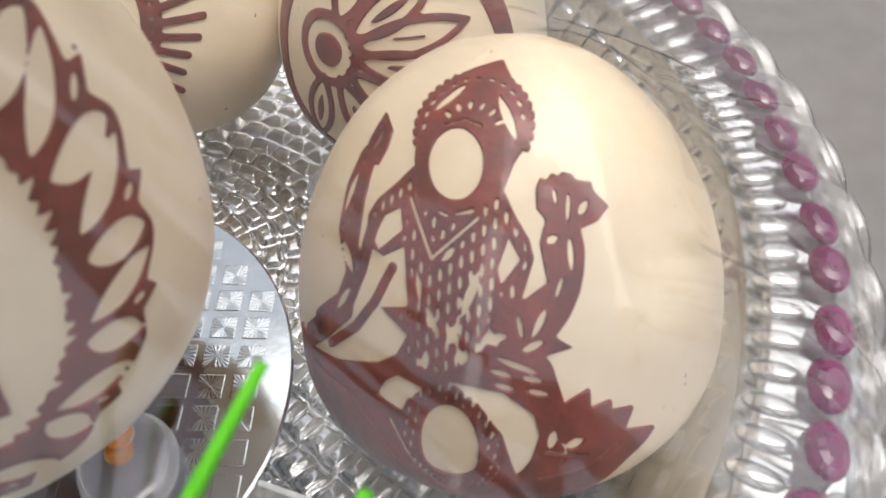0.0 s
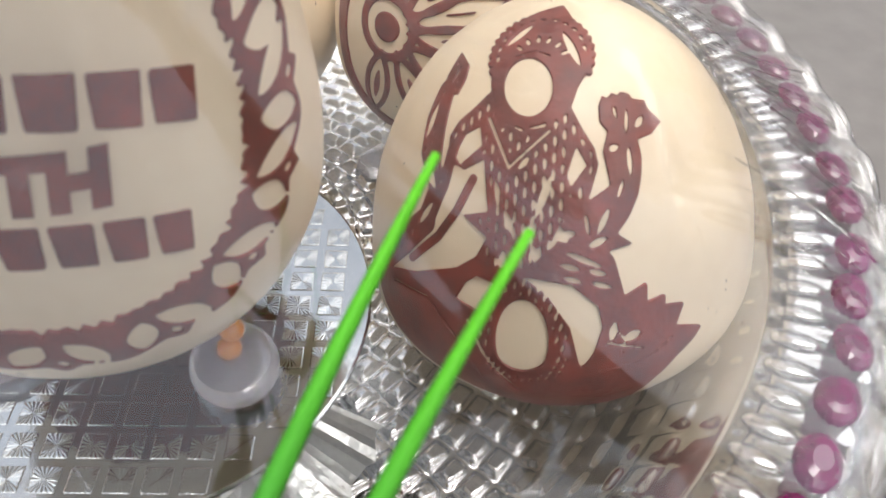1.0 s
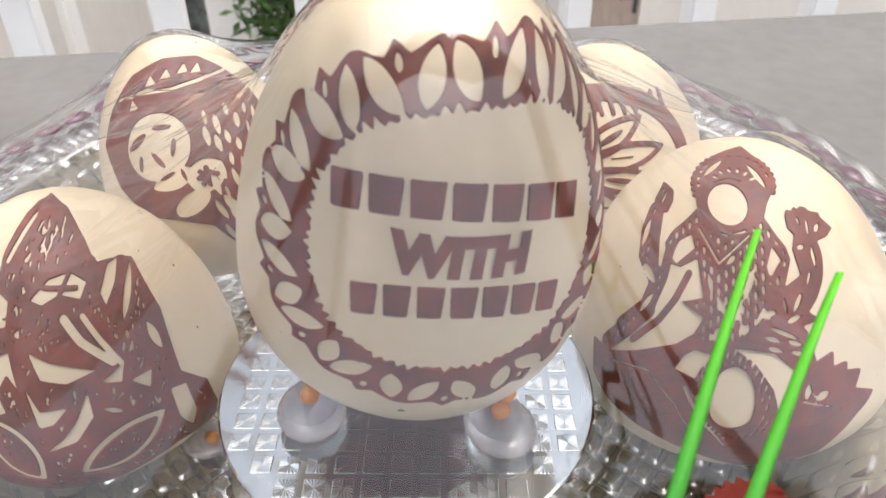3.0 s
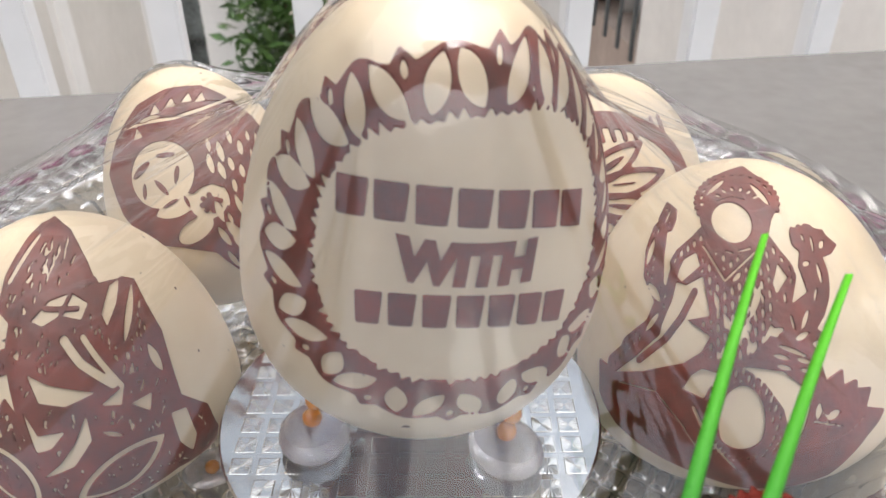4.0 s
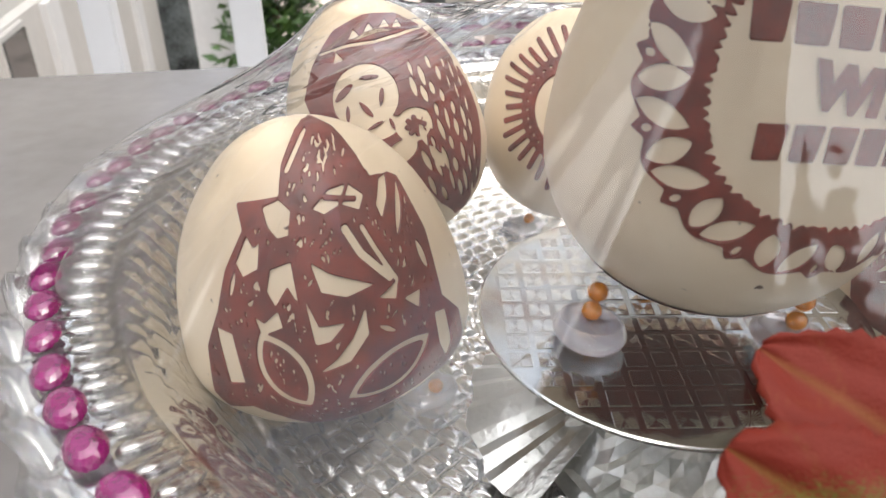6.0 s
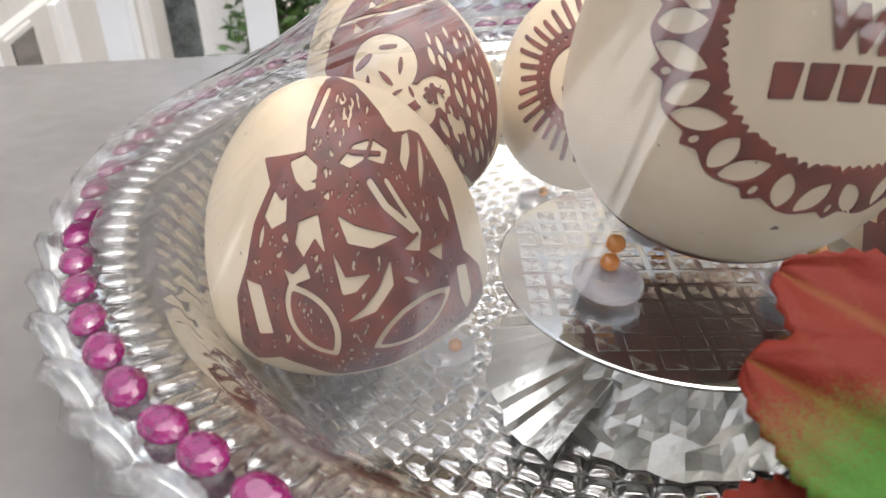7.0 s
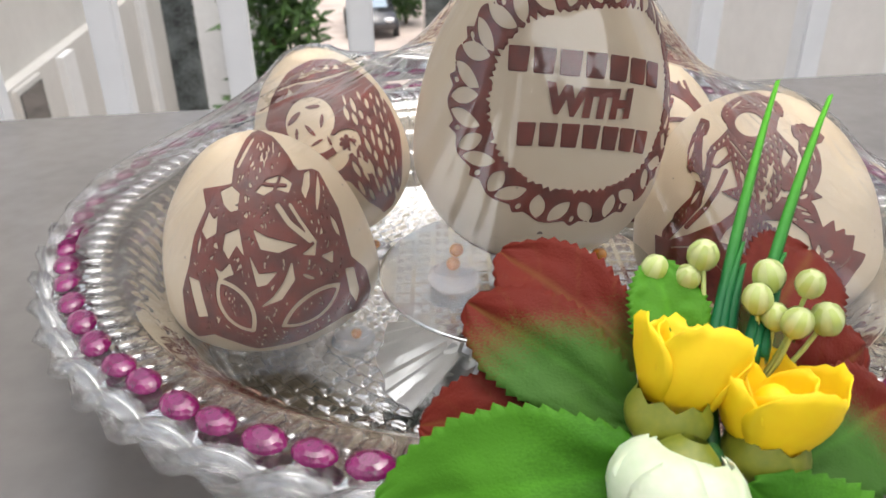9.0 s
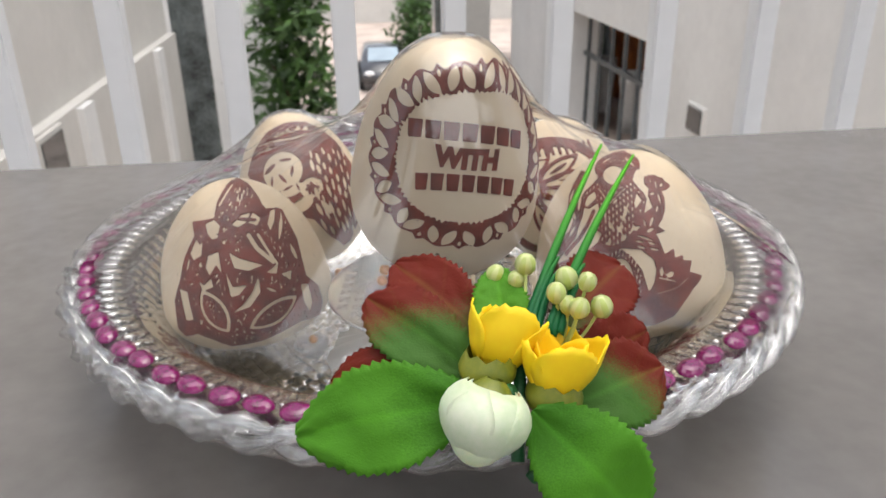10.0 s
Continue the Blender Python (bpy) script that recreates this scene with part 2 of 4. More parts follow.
slab("wall_left_pilaster", -2.25, -2.19, 6.05, 6.35, GROUND, -1.22, WALL_WHITE)
slab("wall_left_pilaster_far", -2.25, -2.19, 8.85, 9.15, GROUND, -1.22, WALL_WHITE)
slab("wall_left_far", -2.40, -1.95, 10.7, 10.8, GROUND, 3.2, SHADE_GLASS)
slab("wall_left_end", -4.4, -0.95, 12.9, 13.2, GROUND, 3.2, WALL_WHITE)
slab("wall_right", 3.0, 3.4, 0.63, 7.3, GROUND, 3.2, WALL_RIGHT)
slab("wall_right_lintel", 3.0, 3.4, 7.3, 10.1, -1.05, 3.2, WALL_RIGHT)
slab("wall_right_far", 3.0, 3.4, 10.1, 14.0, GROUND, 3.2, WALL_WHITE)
slab("wall_recess", 5.4, 5.6, 7.0, 17.0, GROUND, -0.8, DARK_METAL)
slab("recess_lid", 3.4, 5.6, 7.0, 17.0, -0.8, -0.6, WALL)
slab("terrace", 3.4, 5.4, 7.0, 17.0, GROUND, -2.75, PAVING)
slab("wall_boundary", -14.0, 20.0, 48.0, 48.4, GROUND, -2.0, WALL)
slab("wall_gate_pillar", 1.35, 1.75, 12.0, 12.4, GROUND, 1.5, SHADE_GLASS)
slab("wall_gate_pillar_far", 1.85, 2.6, 14.0, 14.3, GROUND, 1.5, WALL)

window = thing("window_1", HOUSE @ pose(2.985, 5.95, -1.52), "small grey window in the cream wall", "window", kind="structure")
part("window_frame", box(0.04, 0.34, 0.26, bevel=0.006), WALL_RIGHT, window, smooth=False)
part("pane", box(0.02, 0.28, 0.21, (-0.02, 0, 0)), DARK_GLASS, window, smooth=False)

vent = thing("window_2", HOUSE @ pose(-2.24, 5.35, -1.62), "dark opening low in the cream wall", "window", kind="structure")
part("window_frame", box(0.04, 0.52, 0.80, bevel=0.006), WALL, vent, smooth=False)
part("pane", box(0.02, 0.44, 0.72, (0.02, 0, 0)), DARK_GLASS, vent, smooth=False)

# barred opening in the right wall, with pots behind it
gate = thing("barred_gate", HOUSE @ pose(3.2, 8.7, -2.75), "dark metal gate with upright bars in the wall opening", "gate")
bar_mesh = mesh_from("gate_bar", box(0.04, 0.07, 1.7, (0, 0, 0.85), 0.008), DARK_METAL, False)
for k in range(6):
    part("gate_bar", bar_mesh, None, gate, m=pose(0, -1.2 + 0.47 * k, 0))
part("cross_rail", box(0.05, 2.6, 0.06, (0, 0, 1.15)), DARK_METAL, gate, smooth=False)


def pot(at, r, h, mat, label):
    prof = ((0.0, 0.0), (0.62, 0.0), (0.8, 0.35), (1.0, 0.8), (1.05, 0.86), (1.05, 1.0), (0.92, 1.0), (0.85, 0.8), (0.0, 0.78))
    bm = grid(lambda i, j: (prof[j][0] * r * math.cos(i * 0.3142), prof[j][0] * r * math.sin(i * 0.3142), prof[j][1] * h), 20, len(prof), close_u=True)
    ob = part("plant_pot", bm, mat, m=HOUSE @ pose(*at))
    return tagged(ob, label, "pot", "pots behind the gate")


for y in (9.3, 10.0, 11.2):
    pot((3.9, y, -2.75), 0.17, 0.85, WALL_WHITE, "white pot standing behind the barred gate")
for y in (10.1, 10.8, 11.5, 12.2):
    pot((4.6, y, -2.75), 0.30, 1.35, CLAY, "tall orange clay pot behind the barred gate")

# ---- plants and car in the yard ----


def bush(at, h, r, seed, label):
    rng = random.Random(seed)
    t = thing("bush", HOUSE @ pose(*at), label, "bush", "bushes in the yard")
    part("trunk", tube(bend([(0, 0, 0), (0.05, 0.02, h * 0.3), (0.0, 0.05, h * 0.7)], 7), [0.07, 0.065, 0.06, 0.05, 0.045, 0.035, 0.02]), BARK, t)
    for k in range(5):
        a = rng.uniform(0, 6.28)
        part("limb", tube(bend([(0, 0, h * (0.2 + 0.1 * k)), (0.3 * r * math.cos(a), 0.3 * r * math.sin(a), h * (0.35 + 0.1 * k)), (0.8 * r * math.cos(a), 0.8 * r * math.sin(a), h * (0.45 + 0.1 * k))], 6), [0.035, 0.03, 0.025, 0.02, 0.014, 0.006], 6), BARK, t)
    verts, faces = [], []
    for k in range(2600):
        a, s, z = rng.uniform(0, 6.28), rng.random() ** 0.5, rng.random()
        rr = r * (0.55 + 0.5 * math.sin(math.pi * min(1, z * 0.9 + 0.08))) * (1 + 0.3 * math.sin(3 * a + 5 * z + seed)) * s
        c = Vector((rr * math.cos(a), rr * math.sin(a), h * (0.12 + 0.92 * z)))
        d = Vector((rng.gauss(0, 1), rng.gauss(0, 1), rng.gauss(0.1, 0.7))).normalized()
        side = d.cross(Vector((rng.gauss(0, 1), rng.gauss(0, 1), 1))).normalized()
        ln, w = rng.uniform(0.14, 0.5), rng.uniform(0.025, 0.065)
        i = len(verts)
        verts += [c, c + d * ln * 0.5 + side * w, c + d * ln + Vector((0, 0, -0.03)), c + d * ln * 0.5 - side * w]
        faces.append((i, i + 1, i + 2, i + 3))
    me = bpy.data.meshes.new("crown")
    me.from_pydata(verts, [], faces)
    me.materials.append(FOLIAGE)
    part("crown", me, None, t)


bush((-0.88, 11.9, GROUND), 5.1, 0.72, 1, "dense dark green bush with narrow leaves in the yard")
bush((2.75, 31.0, GROUND), 3.0, 0.9, 3, "green bush beside the drive")
bush((5.4, 16.5, GROUND), 4.6, 0.9, 4, "green bush beyond the gate pillar")

car = thing("car", HOUSE @ pose(1.30, 30.2, GROUND), "dark car with a pale windscreen parked in the yard", "car")
prof = ((-2.0, 0.35), (-2.05, 0.75), (-1.2, 0.95), (-0.5, 1.42), (1.0, 1.45), (1.9, 1.0), (2.05, 0.6), (2.0, 0.3))
bm = bmesh.new()
rows = [[bm.verts.new((sx * (0.86 if z < 1.2 else 0.66), y, z)) for y, z in prof] for sx in (-1, 1)]
for a, b in zip(range(8), list(range(1, 8)) + [0]):
    bm.faces.new((rows[0][a], rows[0][b], rows[1][b], rows[1][a]))
bm.faces.new(rows[0][::-1])
bm.faces.new(rows[1])
bmesh.ops.recalc_face_normals(bm, faces=bm.faces[:])
bmesh.ops.bevel(bm, geom=bm.edges[:], offset=0.07, segments=2, affect="EDGES")
part("body", bm, CAR_PAINT, car)
part("windscreen", grid(lambda i, j: ((i - 1) * 0.62 * (1 - 0.12 * j), -1.12 + 0.6 * j, 1.03 + 0.40 * j), 3, 2), CAR_GLASS, car)
for sx in (-1, 1):
    part("headlight", ball(0.2, 0.08, 0.09, 10, 6, (sx * 0.6, -2.0, 0.72)), WHITE_PAINT, car)
    for y in (-1.3, 1.3):
        w = part("wheel", tube([(sx * 0.88 - 0.1, y, 0.32), (sx * 0.88 + 0.1, y, 0.32)], 0.32, 18), RUBBER, car)
        part("rim", tube([(sx * 0.89 - 0.11, y, 0.32), (sx * 0.89 + 0.11, y, 0.32)], 0.19, 14), FOIL, w)

# ---- balustrade ----
rail = thing("balustrade", HOUSE @ pose(0, 0.429, -0.76), "white painted metal balustrade with upright square bars", "railing", kind="structure")
post_mesh = mesh_from("baluster", box(0.024, 0.024, 1.12, (0, 0, 0.60), 0.002), WHITE_PAINT, False)
for k in range(-14, 17):
    part("baluster", post_mesh, None, rail, m=pose(0.0715 + 0.1135 * k, 0, 0))
part("bottom_rail", box(3.6, 0.03, 0.03, (0.15, 0, 0.06), 0.003), WHITE_PAINT, rail, smooth=False)
part("handrail", box(3.6, 0.05, 0.04, (0.15, 0, 1.17), 0.008), WHITE_PAINT, rail, smooth=False)

# ---- table ----
table = thing("table", HOUSE @ pose(0, 0.349, -0.76), "grey-brown laminate table with a satin top", "table")
part("tabletop", box(1.8, 0.95, 0.03, (0.1, -0.475, 0.735), 0.003), TABLETOP, table, smooth=False)
for sx in (-0.7, 0.9):
    for sy in (-0.06, -0.88):
        part("leg", box(0.045, 0.045, 0.72, (sx, sy, 0.36), 0.003), DARK_METAL, table, smooth=False)

# ---- tray of pressed glass ----
tray = thing("glass_tray", pose(0, 0, TABLE), "round pressed-glass tray with woven relief and braided rim", "tray")
Z0 = -TABLE


def weave(r, a):
    """Basket relief: flat-topped blocks in rings, each ring shifted by half a block, one end of each dipping under its neighbour."""
    ring = r / 0.0066
    k = math.floor(ring)
    n = max(6, int(round(2 * math.pi * (k + 0.5) * 0.0066 / 0.0092)))
    s = a / (2 * math.pi) * n + 0.5 * (k % 2)
    fu, fv = s - math.floor(s), ring - k
    top = min(1.0, 5.5 * fu, 5.5 * (1 - fu)) * min(1.0, 4.0 * fv, 4.0 * (1 - fv)) * max(0.0, min(1.0, (0.1565 - r) / 0.006))
    return top * (0.0015 + 0.0007 * math.sin(math.pi * fu) + 0.0003 * math.sin(2.3 * math.floor(s) + 1.7 * k) + 0.0005 * (fv - 0.5))


def tray_top(r):
    if r < 0.122:
        return FLOOR
    if r < 0.158:
        f = (r - 0.122) / 0.036
        return FLOOR + (0.0446 - FLOOR) * (f * f * (3 - 2 * f) * 0.5 + f * 0.5)
    return 0.0446 + 0.0015 * math.sin((r - 0.158) / 0.03 * math.pi)


# woven dish: a finely moulded top over a plain underside
NR, NA = 200, 900


def dish_top(i, j):
    a, r = 2 * math.pi * i / NA, 0.003 + 0.1555 * j / (NR - 1)
    return (r * math.cos(a), r * math.sin(a), tray_top(r) + weave(r, a) + Z0)


def dish_under(i, j):
    a, r = 2 * math.pi * i / 180, 0.1585 - 0.1555 * j / 40
    return (r * math.cos(a), r * math.sin(a), max(TABLE + 0.0005, tray_top(r) - 0.0055) + Z0)


under = mesh_from("under", grid(dish_under, 180, 41, close_u=True), None)
bm = grid(dish_top, NA, NR, close_u=True)
bm.from_mesh(under)
bpy.data.meshes.remove(under)
part("dish", bm, GLASS, tray)


# clear fluted edge between the dish and the shelf
def wall(i, j):
    a = 2 * math.pi * i / 560
    if j < 14:
        r = 0.1585 + 0.0035 * j / 13
        h = tray_top(r) + 0.0004 * math.sin(128 * a) * math.sin(math.pi * j / 13)
    else:
        r = 0.162 - 0.0035 * (j - 14) / 6
        h = tray_top(r) - 0.0055
    return (r * math.cos(a), r * math.sin(a), h + Z0)


part("inner_edge", grid(wall, 560, 21, close_u=True, close_v=True), WALL_GLASS, tray)

# fluted shelf between the dish and the braid
def shelf(i, j):
    a = 2 * math.pi * i / 1120
    if j < 12:
        r = 0.162 + 0.020 * j / 11
        h = tray_top(r) + 0.0002 * math.cos(140 * a)
    else:
        r = 0.182 - 0.020 * (j - 12) / 4
        h = tray_top(r) - 0.0045
    return (r * math.cos(a), r * math.sin(a), h + Z0)


part("shelf", grid(shelf, 1120, 17, close_u=True, close_v=True), RIM_GLASS, tray)
rib_mesh = mesh_from("rib", ball(0.0056, 0.0027, 0.0018, 14, 10), RIM_GLASS)
for k in range(128):
    a = 2 * math.pi * k / 128
    part("rib", rib_mesh, None, tray, m=pose(0.1652 * math.cos(a), 0.1652 * math.sin(a), 0.0457 + Z0, 0, -6, math.degrees(a)))

# braided rim of two strands that wind round one another on the outside
N_BRAID = 27
for s in range(2):
    def strand(i, j, s=s):
        a = 2 * math.pi * i / (N_BRAID * 24)
        w, b = N_BRAID * a + s * math.pi, 2 * math.pi * j / 24
        r, z = 0.1834 + 0.0022 * math.cos(w), 0.0424 + 0.0044 * math.sin(w)
        k = 0.0036 * (1 + 0.09 * math.cos(5 * b))
        r, z = r + k * math.cos(b), z + k * math.sin(b)
        return (r * math.cos(a), r * math.sin(a), z + Z0)

    part("braid_strand", grid(strand, N_BRAID * 24, 24, close_u=True, close_v=True), BRAID_GLASS, tray)
part("rim_band", grid(lambda i, j: ((0.1787 + 0.0035 * math.cos(j * math.pi / 4)) * math.cos(i * 2 * math.pi / 240), (0.1787 + 0.0035 * math.cos(j * math.pi / 4)) * math.sin(i * 2 * math.pi / 240),
                                    0.0376 + 0.0075 * math.sin(j * math.pi / 4) + Z0), 240, 8, close_u=True, close_v=True), BRAID_GLASS, tray)

# faceted oval gems glued round the rim


def gem_mesh():
    """A domed oval stone with a thin girdle and rows of small facets."""
    bm = bmesh.new()
    rows = []
    for k, (r, z) in enumerate(((1.0, 0.0), (1.0, 0.16), (0.90, 0.45), (0.70, 0.75), (0.42, 0.94))):
        rows.append([bm.verts.new((0.0047 * r * math.cos(a), 0.0066 * r * math.sin(a), 0.0029 * z)) for a in ((i + 0.5 * (k % 2)) * math.pi / 8 for i in range(16))])
    for a, b in zip(rows, rows[1:]):
        for i in range(16):
            bm.faces.new((a[i], a[(i + 1) % 16], b[(i + 1) % 16], b[i]))
    bm.faces.new(rows[-1])
    bm.faces.new(rows[0][::-1])
    bmesh.ops.triangulate(bm, faces=[f for f in bm.faces if len(f.verts) == 4])
    return mesh_from("gem", bm, GEM, False)


gem = gem_mesh()
rng = random.Random(5)
for k in range(73):
    a = radians(-104) + 2 * math.pi * (k + rng.uniform(-0.07, 0.07)) / 73
    r = 0.1748 + rng.uniform(-0.0007, 0.0007)
    part("gem", gem, None, tray, m=pose(r * math.cos(a), r * math.sin(a), 0.0486 + Z0 + rng.uniform(0, 0.0006), rng.uniform(-4, 4), 8 + rng.uniform(-6, 6), math.degrees(a) + rng.uniform(-7, 7)))

# ---- motifs as signed distances, in millimetres on the shell ----


def d_poly(U, V, pts):
    p = np.array(pts, float)
    best = np.full(U.shape, 1e9)
    inside = np.zeros(U.shape, bool)
    for (x0, y0), (x1, y1) in zip(p, np.roll(p, -1, 0)):
        ex, ey = x1 - x0, y1 - y0
        t = np.clip(((U - x0) * ex + (V - y0) * ey) / (ex * ex + ey * ey + 1e-9), 0, 1)
        best = np.minimum(best, np.hypot(U - x0 - t * ex, V - y0 - t * ey))
        cross = (y0 > V) != (y1 > V)
        inside ^= cross & (U < ex * (V - y0) / (ey if ey else 1e-9) + x0)
    return np.where(inside, -best, best)


def d_ell(U, V, x, y, rx, ry, turn=0):
    c, s = math.cos(radians(turn)), math.sin(radians(turn))
    a, b = (U - x) * c + (V - y) * s, -(U - x) * s + (V - y) * c
    return (np.sqrt((a / rx) ** 2 + (b / ry) ** 2) - 1) * min(rx, ry)


def d_line(U, V, pts, w):
    best = np.full(U.shape, 1e9)
    for (x0, y0), (x1, y1) in zip(pts, pts[1:]):
        ex, ey = x1 - x0, y1 - y0
        t = np.clip(((U - x0) * ex + (V - y0) * ey) / (ex * ex + ey * ey + 1e-9), 0, 1)
        best = np.minimum(best, np.hypot(U - x0 - t * ex, V - y0 - t * ey))
    return best - w / 2


def d_leaf(U, V, x, y, length, width, turn):
    """A pointed oval: two circles crossed."""
    c, s = math.cos(radians(turn)), math.sin(radians(turn))
    a, b = (U - x) * c + (V - y) * s, np.abs(-(U - x) * s + (V - y) * c)
    h, w = length / 2, width / 2
    R = (h * h + w * w) / (2 * w)
    return np.hypot(a, b + R - w) - R


def cut(a, *others):
    for b in others:
        a = np.maximum(a, -b)
    return a


def join(*parts_):
    out = parts_[0]
    for b in parts_[1:]:
        out = np.minimum(out, b)
    return out


def shell(a, hl, hu, u, v, lift=0.0):
    """The place on an egg at arc u and height v (metres); 0 arc faces -y."""
    h = hu if v >= 0 else hl
    r = a * math.sqrt(max(1e-4, 1 - (v / h) ** 2))
    f = u / r
    f = max(-2.6, min(2.6, f))
    n = Vector((math.sin(f) * r / a ** 2, -math.cos(f) * r / a ** 2, v / h ** 2)).normalized()
    return Vector((r * math.sin(f), -r * math.cos(f), v)) + n * lift


def dome(a, hl, hu, p, q, lift=0.0):
    """The place on an egg at p to the side and q upwards (metres) of the point on its front 25 degrees over its widest ring."""
    t, far = radians(25), max(1e-9, math.hypot(p, q))
    c, s = math.cos(far / a), math.sin(far / a) / far
    w = Vector((s * p, -c * math.cos(t) + s * q * math.sin(t), c * math.sin(t) + s * q * math.cos(t)))
    h = hu if w.z >= 0 else hl
    return Vector((a * w.x, a * w.y, h * w.z)) + Vector((w.x / a, w.y / a, w.z / h)).normalized() * lift


def relief(field, box_mm, step, place):
    """Cuts the region where the field is negative out of a fine sheet (marching squares) and lays it on the shell."""
    u0, u1, v0, v1 = box_mm
    us, vs = np.arange(u0, u1 + step, step), np.arange(v0, v1 + step, step)
    U, V = np.meshgrid(us, vs, indexing="ij")
    D = field(U, V)
    bm, made = bmesh.new(), {}

    def vert(key, u, v):
        if key not in made:
            made[key] = bm.verts.new(place(u * 1e-3, v * 1e-3))
        return made[key]

    ring = ((0, 0), (1, 0), (1, 1), (0, 1))
    for i in range(len(us) - 1):
        for j in range(len(vs) - 1):
            d = [D[i + a, j + b] for a, b in ring]
            if min(d) >= 0:
                continue
            loop = []
            for k in range(4):
                (a, b), (c, e) = ring[k], ring[(k + 1) % 4]
                p, q = (i + a, j + b), (i + c, j + e)
                if d[k] < 0:
                    loop.append(vert(p, us[p[0]], vs[p[1]]))
                if (d[k] < 0) != (d[(k + 1) % 4] < 0):
                    t = d[k] / (d[k] - d[(k + 1) % 4])
                    t = min(0.98, max(0.02, t))
                    key = (min(p, q), max(p, q))
                    loop.append(vert(key, us[p[0]] + t * (us[q[0]] - us[p[0]]), vs[p[1]] + t * (vs[q[1]] - vs[p[1]])))
            if len(loop) > 2:
                try:
                    bm.faces.new(loop)
                except ValueError:
                    pass
    return bm


def medallion(U, V):
    """A pointed band with leaf-shaped cuts in pairs round a toothed round field."""
    cx, cy, rx, ry, n, first = 9.0, 28.6, 47.2, 35.4, 16, radians(88)
    ang = np.arctan2((V - cy) / ry, (U - cx) / rx)
    rad = np.hypot((U - cx) / rx, (V - cy) / ry)
    turn = ((ang - first) / (2 * np.pi) * n) % 1
    tip = np.abs(turn - 0.5) * 2
    wave = np.maximum(np.clip((tip - 0.72) / 0.28, 0, 1), 0.85 * np.cos(1.9 * tip) ** 2)
    outer = (rad - (0.945 + 0.055 * wave)) * 36
    x, y = np.abs(U - 9.2) / 30.4, np.abs(V - 30.0) / 24.0
    ia = np.arctan2((V - 30.0) / 24.0, (U - 9.2) / 30.4)
    teeth = np.abs(((ia / (2 * np.pi) * 84) % 1) - 0.5) * 2
    inner = ((x ** 2.35 + y ** 2.35) ** (1 / 2.35) - (1.0 + 0.075 * teeth * (0.6 + 0.4 * np.sin(7 * ia + 2 * np.sin(19 * ia))))) * 24
    out = np.maximum(outer, -inner)
    for k in range(n):
        t0 = first + 2 * math.pi * k / n
        for sgn in (-1, 1):
            wob = radians(1.1 * math.sin(5.3 * k + sgn))
            a, b = t0 + sgn * radians(2.7) + wob, t0 + sgn * radians(8.4) + wob
            p = (cx + rx * 0.735 * math.cos(a), cy + ry * 0.755 * math.sin(a))
            q = (cx + rx * 0.965 * math.cos(b), cy + ry * 0.965 * math.sin(b))
            ln = math.hypot(q[0] - p[0], q[1] - p[1])
            out = cut(out, d_leaf(U, V, (p[0] + q[0]) / 2, (p[1] + q[1]) / 2, ln * 1.04, 4.6, math.degrees(math.atan2(q[1] - p[1], q[0] - p[0]))))
        out = cut(out, d_ell(U, V, cx + rx * 0.925 * math.cos(t0), cy + ry * 0.925 * math.sin(t0), 1.3, 0.75, math.degrees(t0)))
    return cut(out, dashes(U, V, random.Random(6), np.maximum(out, 44 - V), 30, 1.2))


def word_bar(U, V, x0, x1, top, low, slope, n, rise, gap=1.3):
    """A word as n plain upright bars."""
    out, w = None, (x1 - x0) / n
    for k in range(n):
        a, b = x0 + k * w, x0 + (k + 1) * w - gap
        arch = lambda q: slope * (q - x0) + rise * (1 - ((2 * q - x0 - x1) / (x1 - x0)) ** 2)
        s0, s1 = arch(a), arch(b)
        d = d_poly(U, V, [(a + 0.3, low + s0), (b - 0.2, low + s1), (b + 0.2, top + s1), (a - 0.1, top + s0)])
        out = d if out is None else join(out, d)
    return out


def dashes(U, V, rng, region, n, size=1.5):
    """Small nicks scattered over a motif, away from its edge."""
    out = np.full(U.shape, 1e9)
    tries = 0
    while n and tries < 4000:
        tries += 1
        i, j = rng.randrange(U.shape[0]), rng.randrange(U.shape[1])
        if region[i, j] < -1.6:
            out = join(out, d_leaf(U, V, U[i, j], V[i, j], size * rng.uniform(0.8, 1.7), 0.55 * rng.uniform(0.7, 1.4), rng.uniform(50, 120)))
            n -= 1
    return out


def lattice(U, V, pitch, w, turn):
    """Staggered rows of leaf-shaped cuts."""
    c, s = math.cos(radians(turn)), math.sin(radians(turn))
    a, b = (U * c + V * s) / pitch, (-U * s + V * c) / (w + 0.9)
    row = np.floor(b)
    a = a + 0.5 * (row % 2)
    return d_leaf((a - np.floor(a) - 0.5) * pitch, (b - row - 0.5) * (w + 0.9), 0, 0, pitch * 0.84, w, 0)


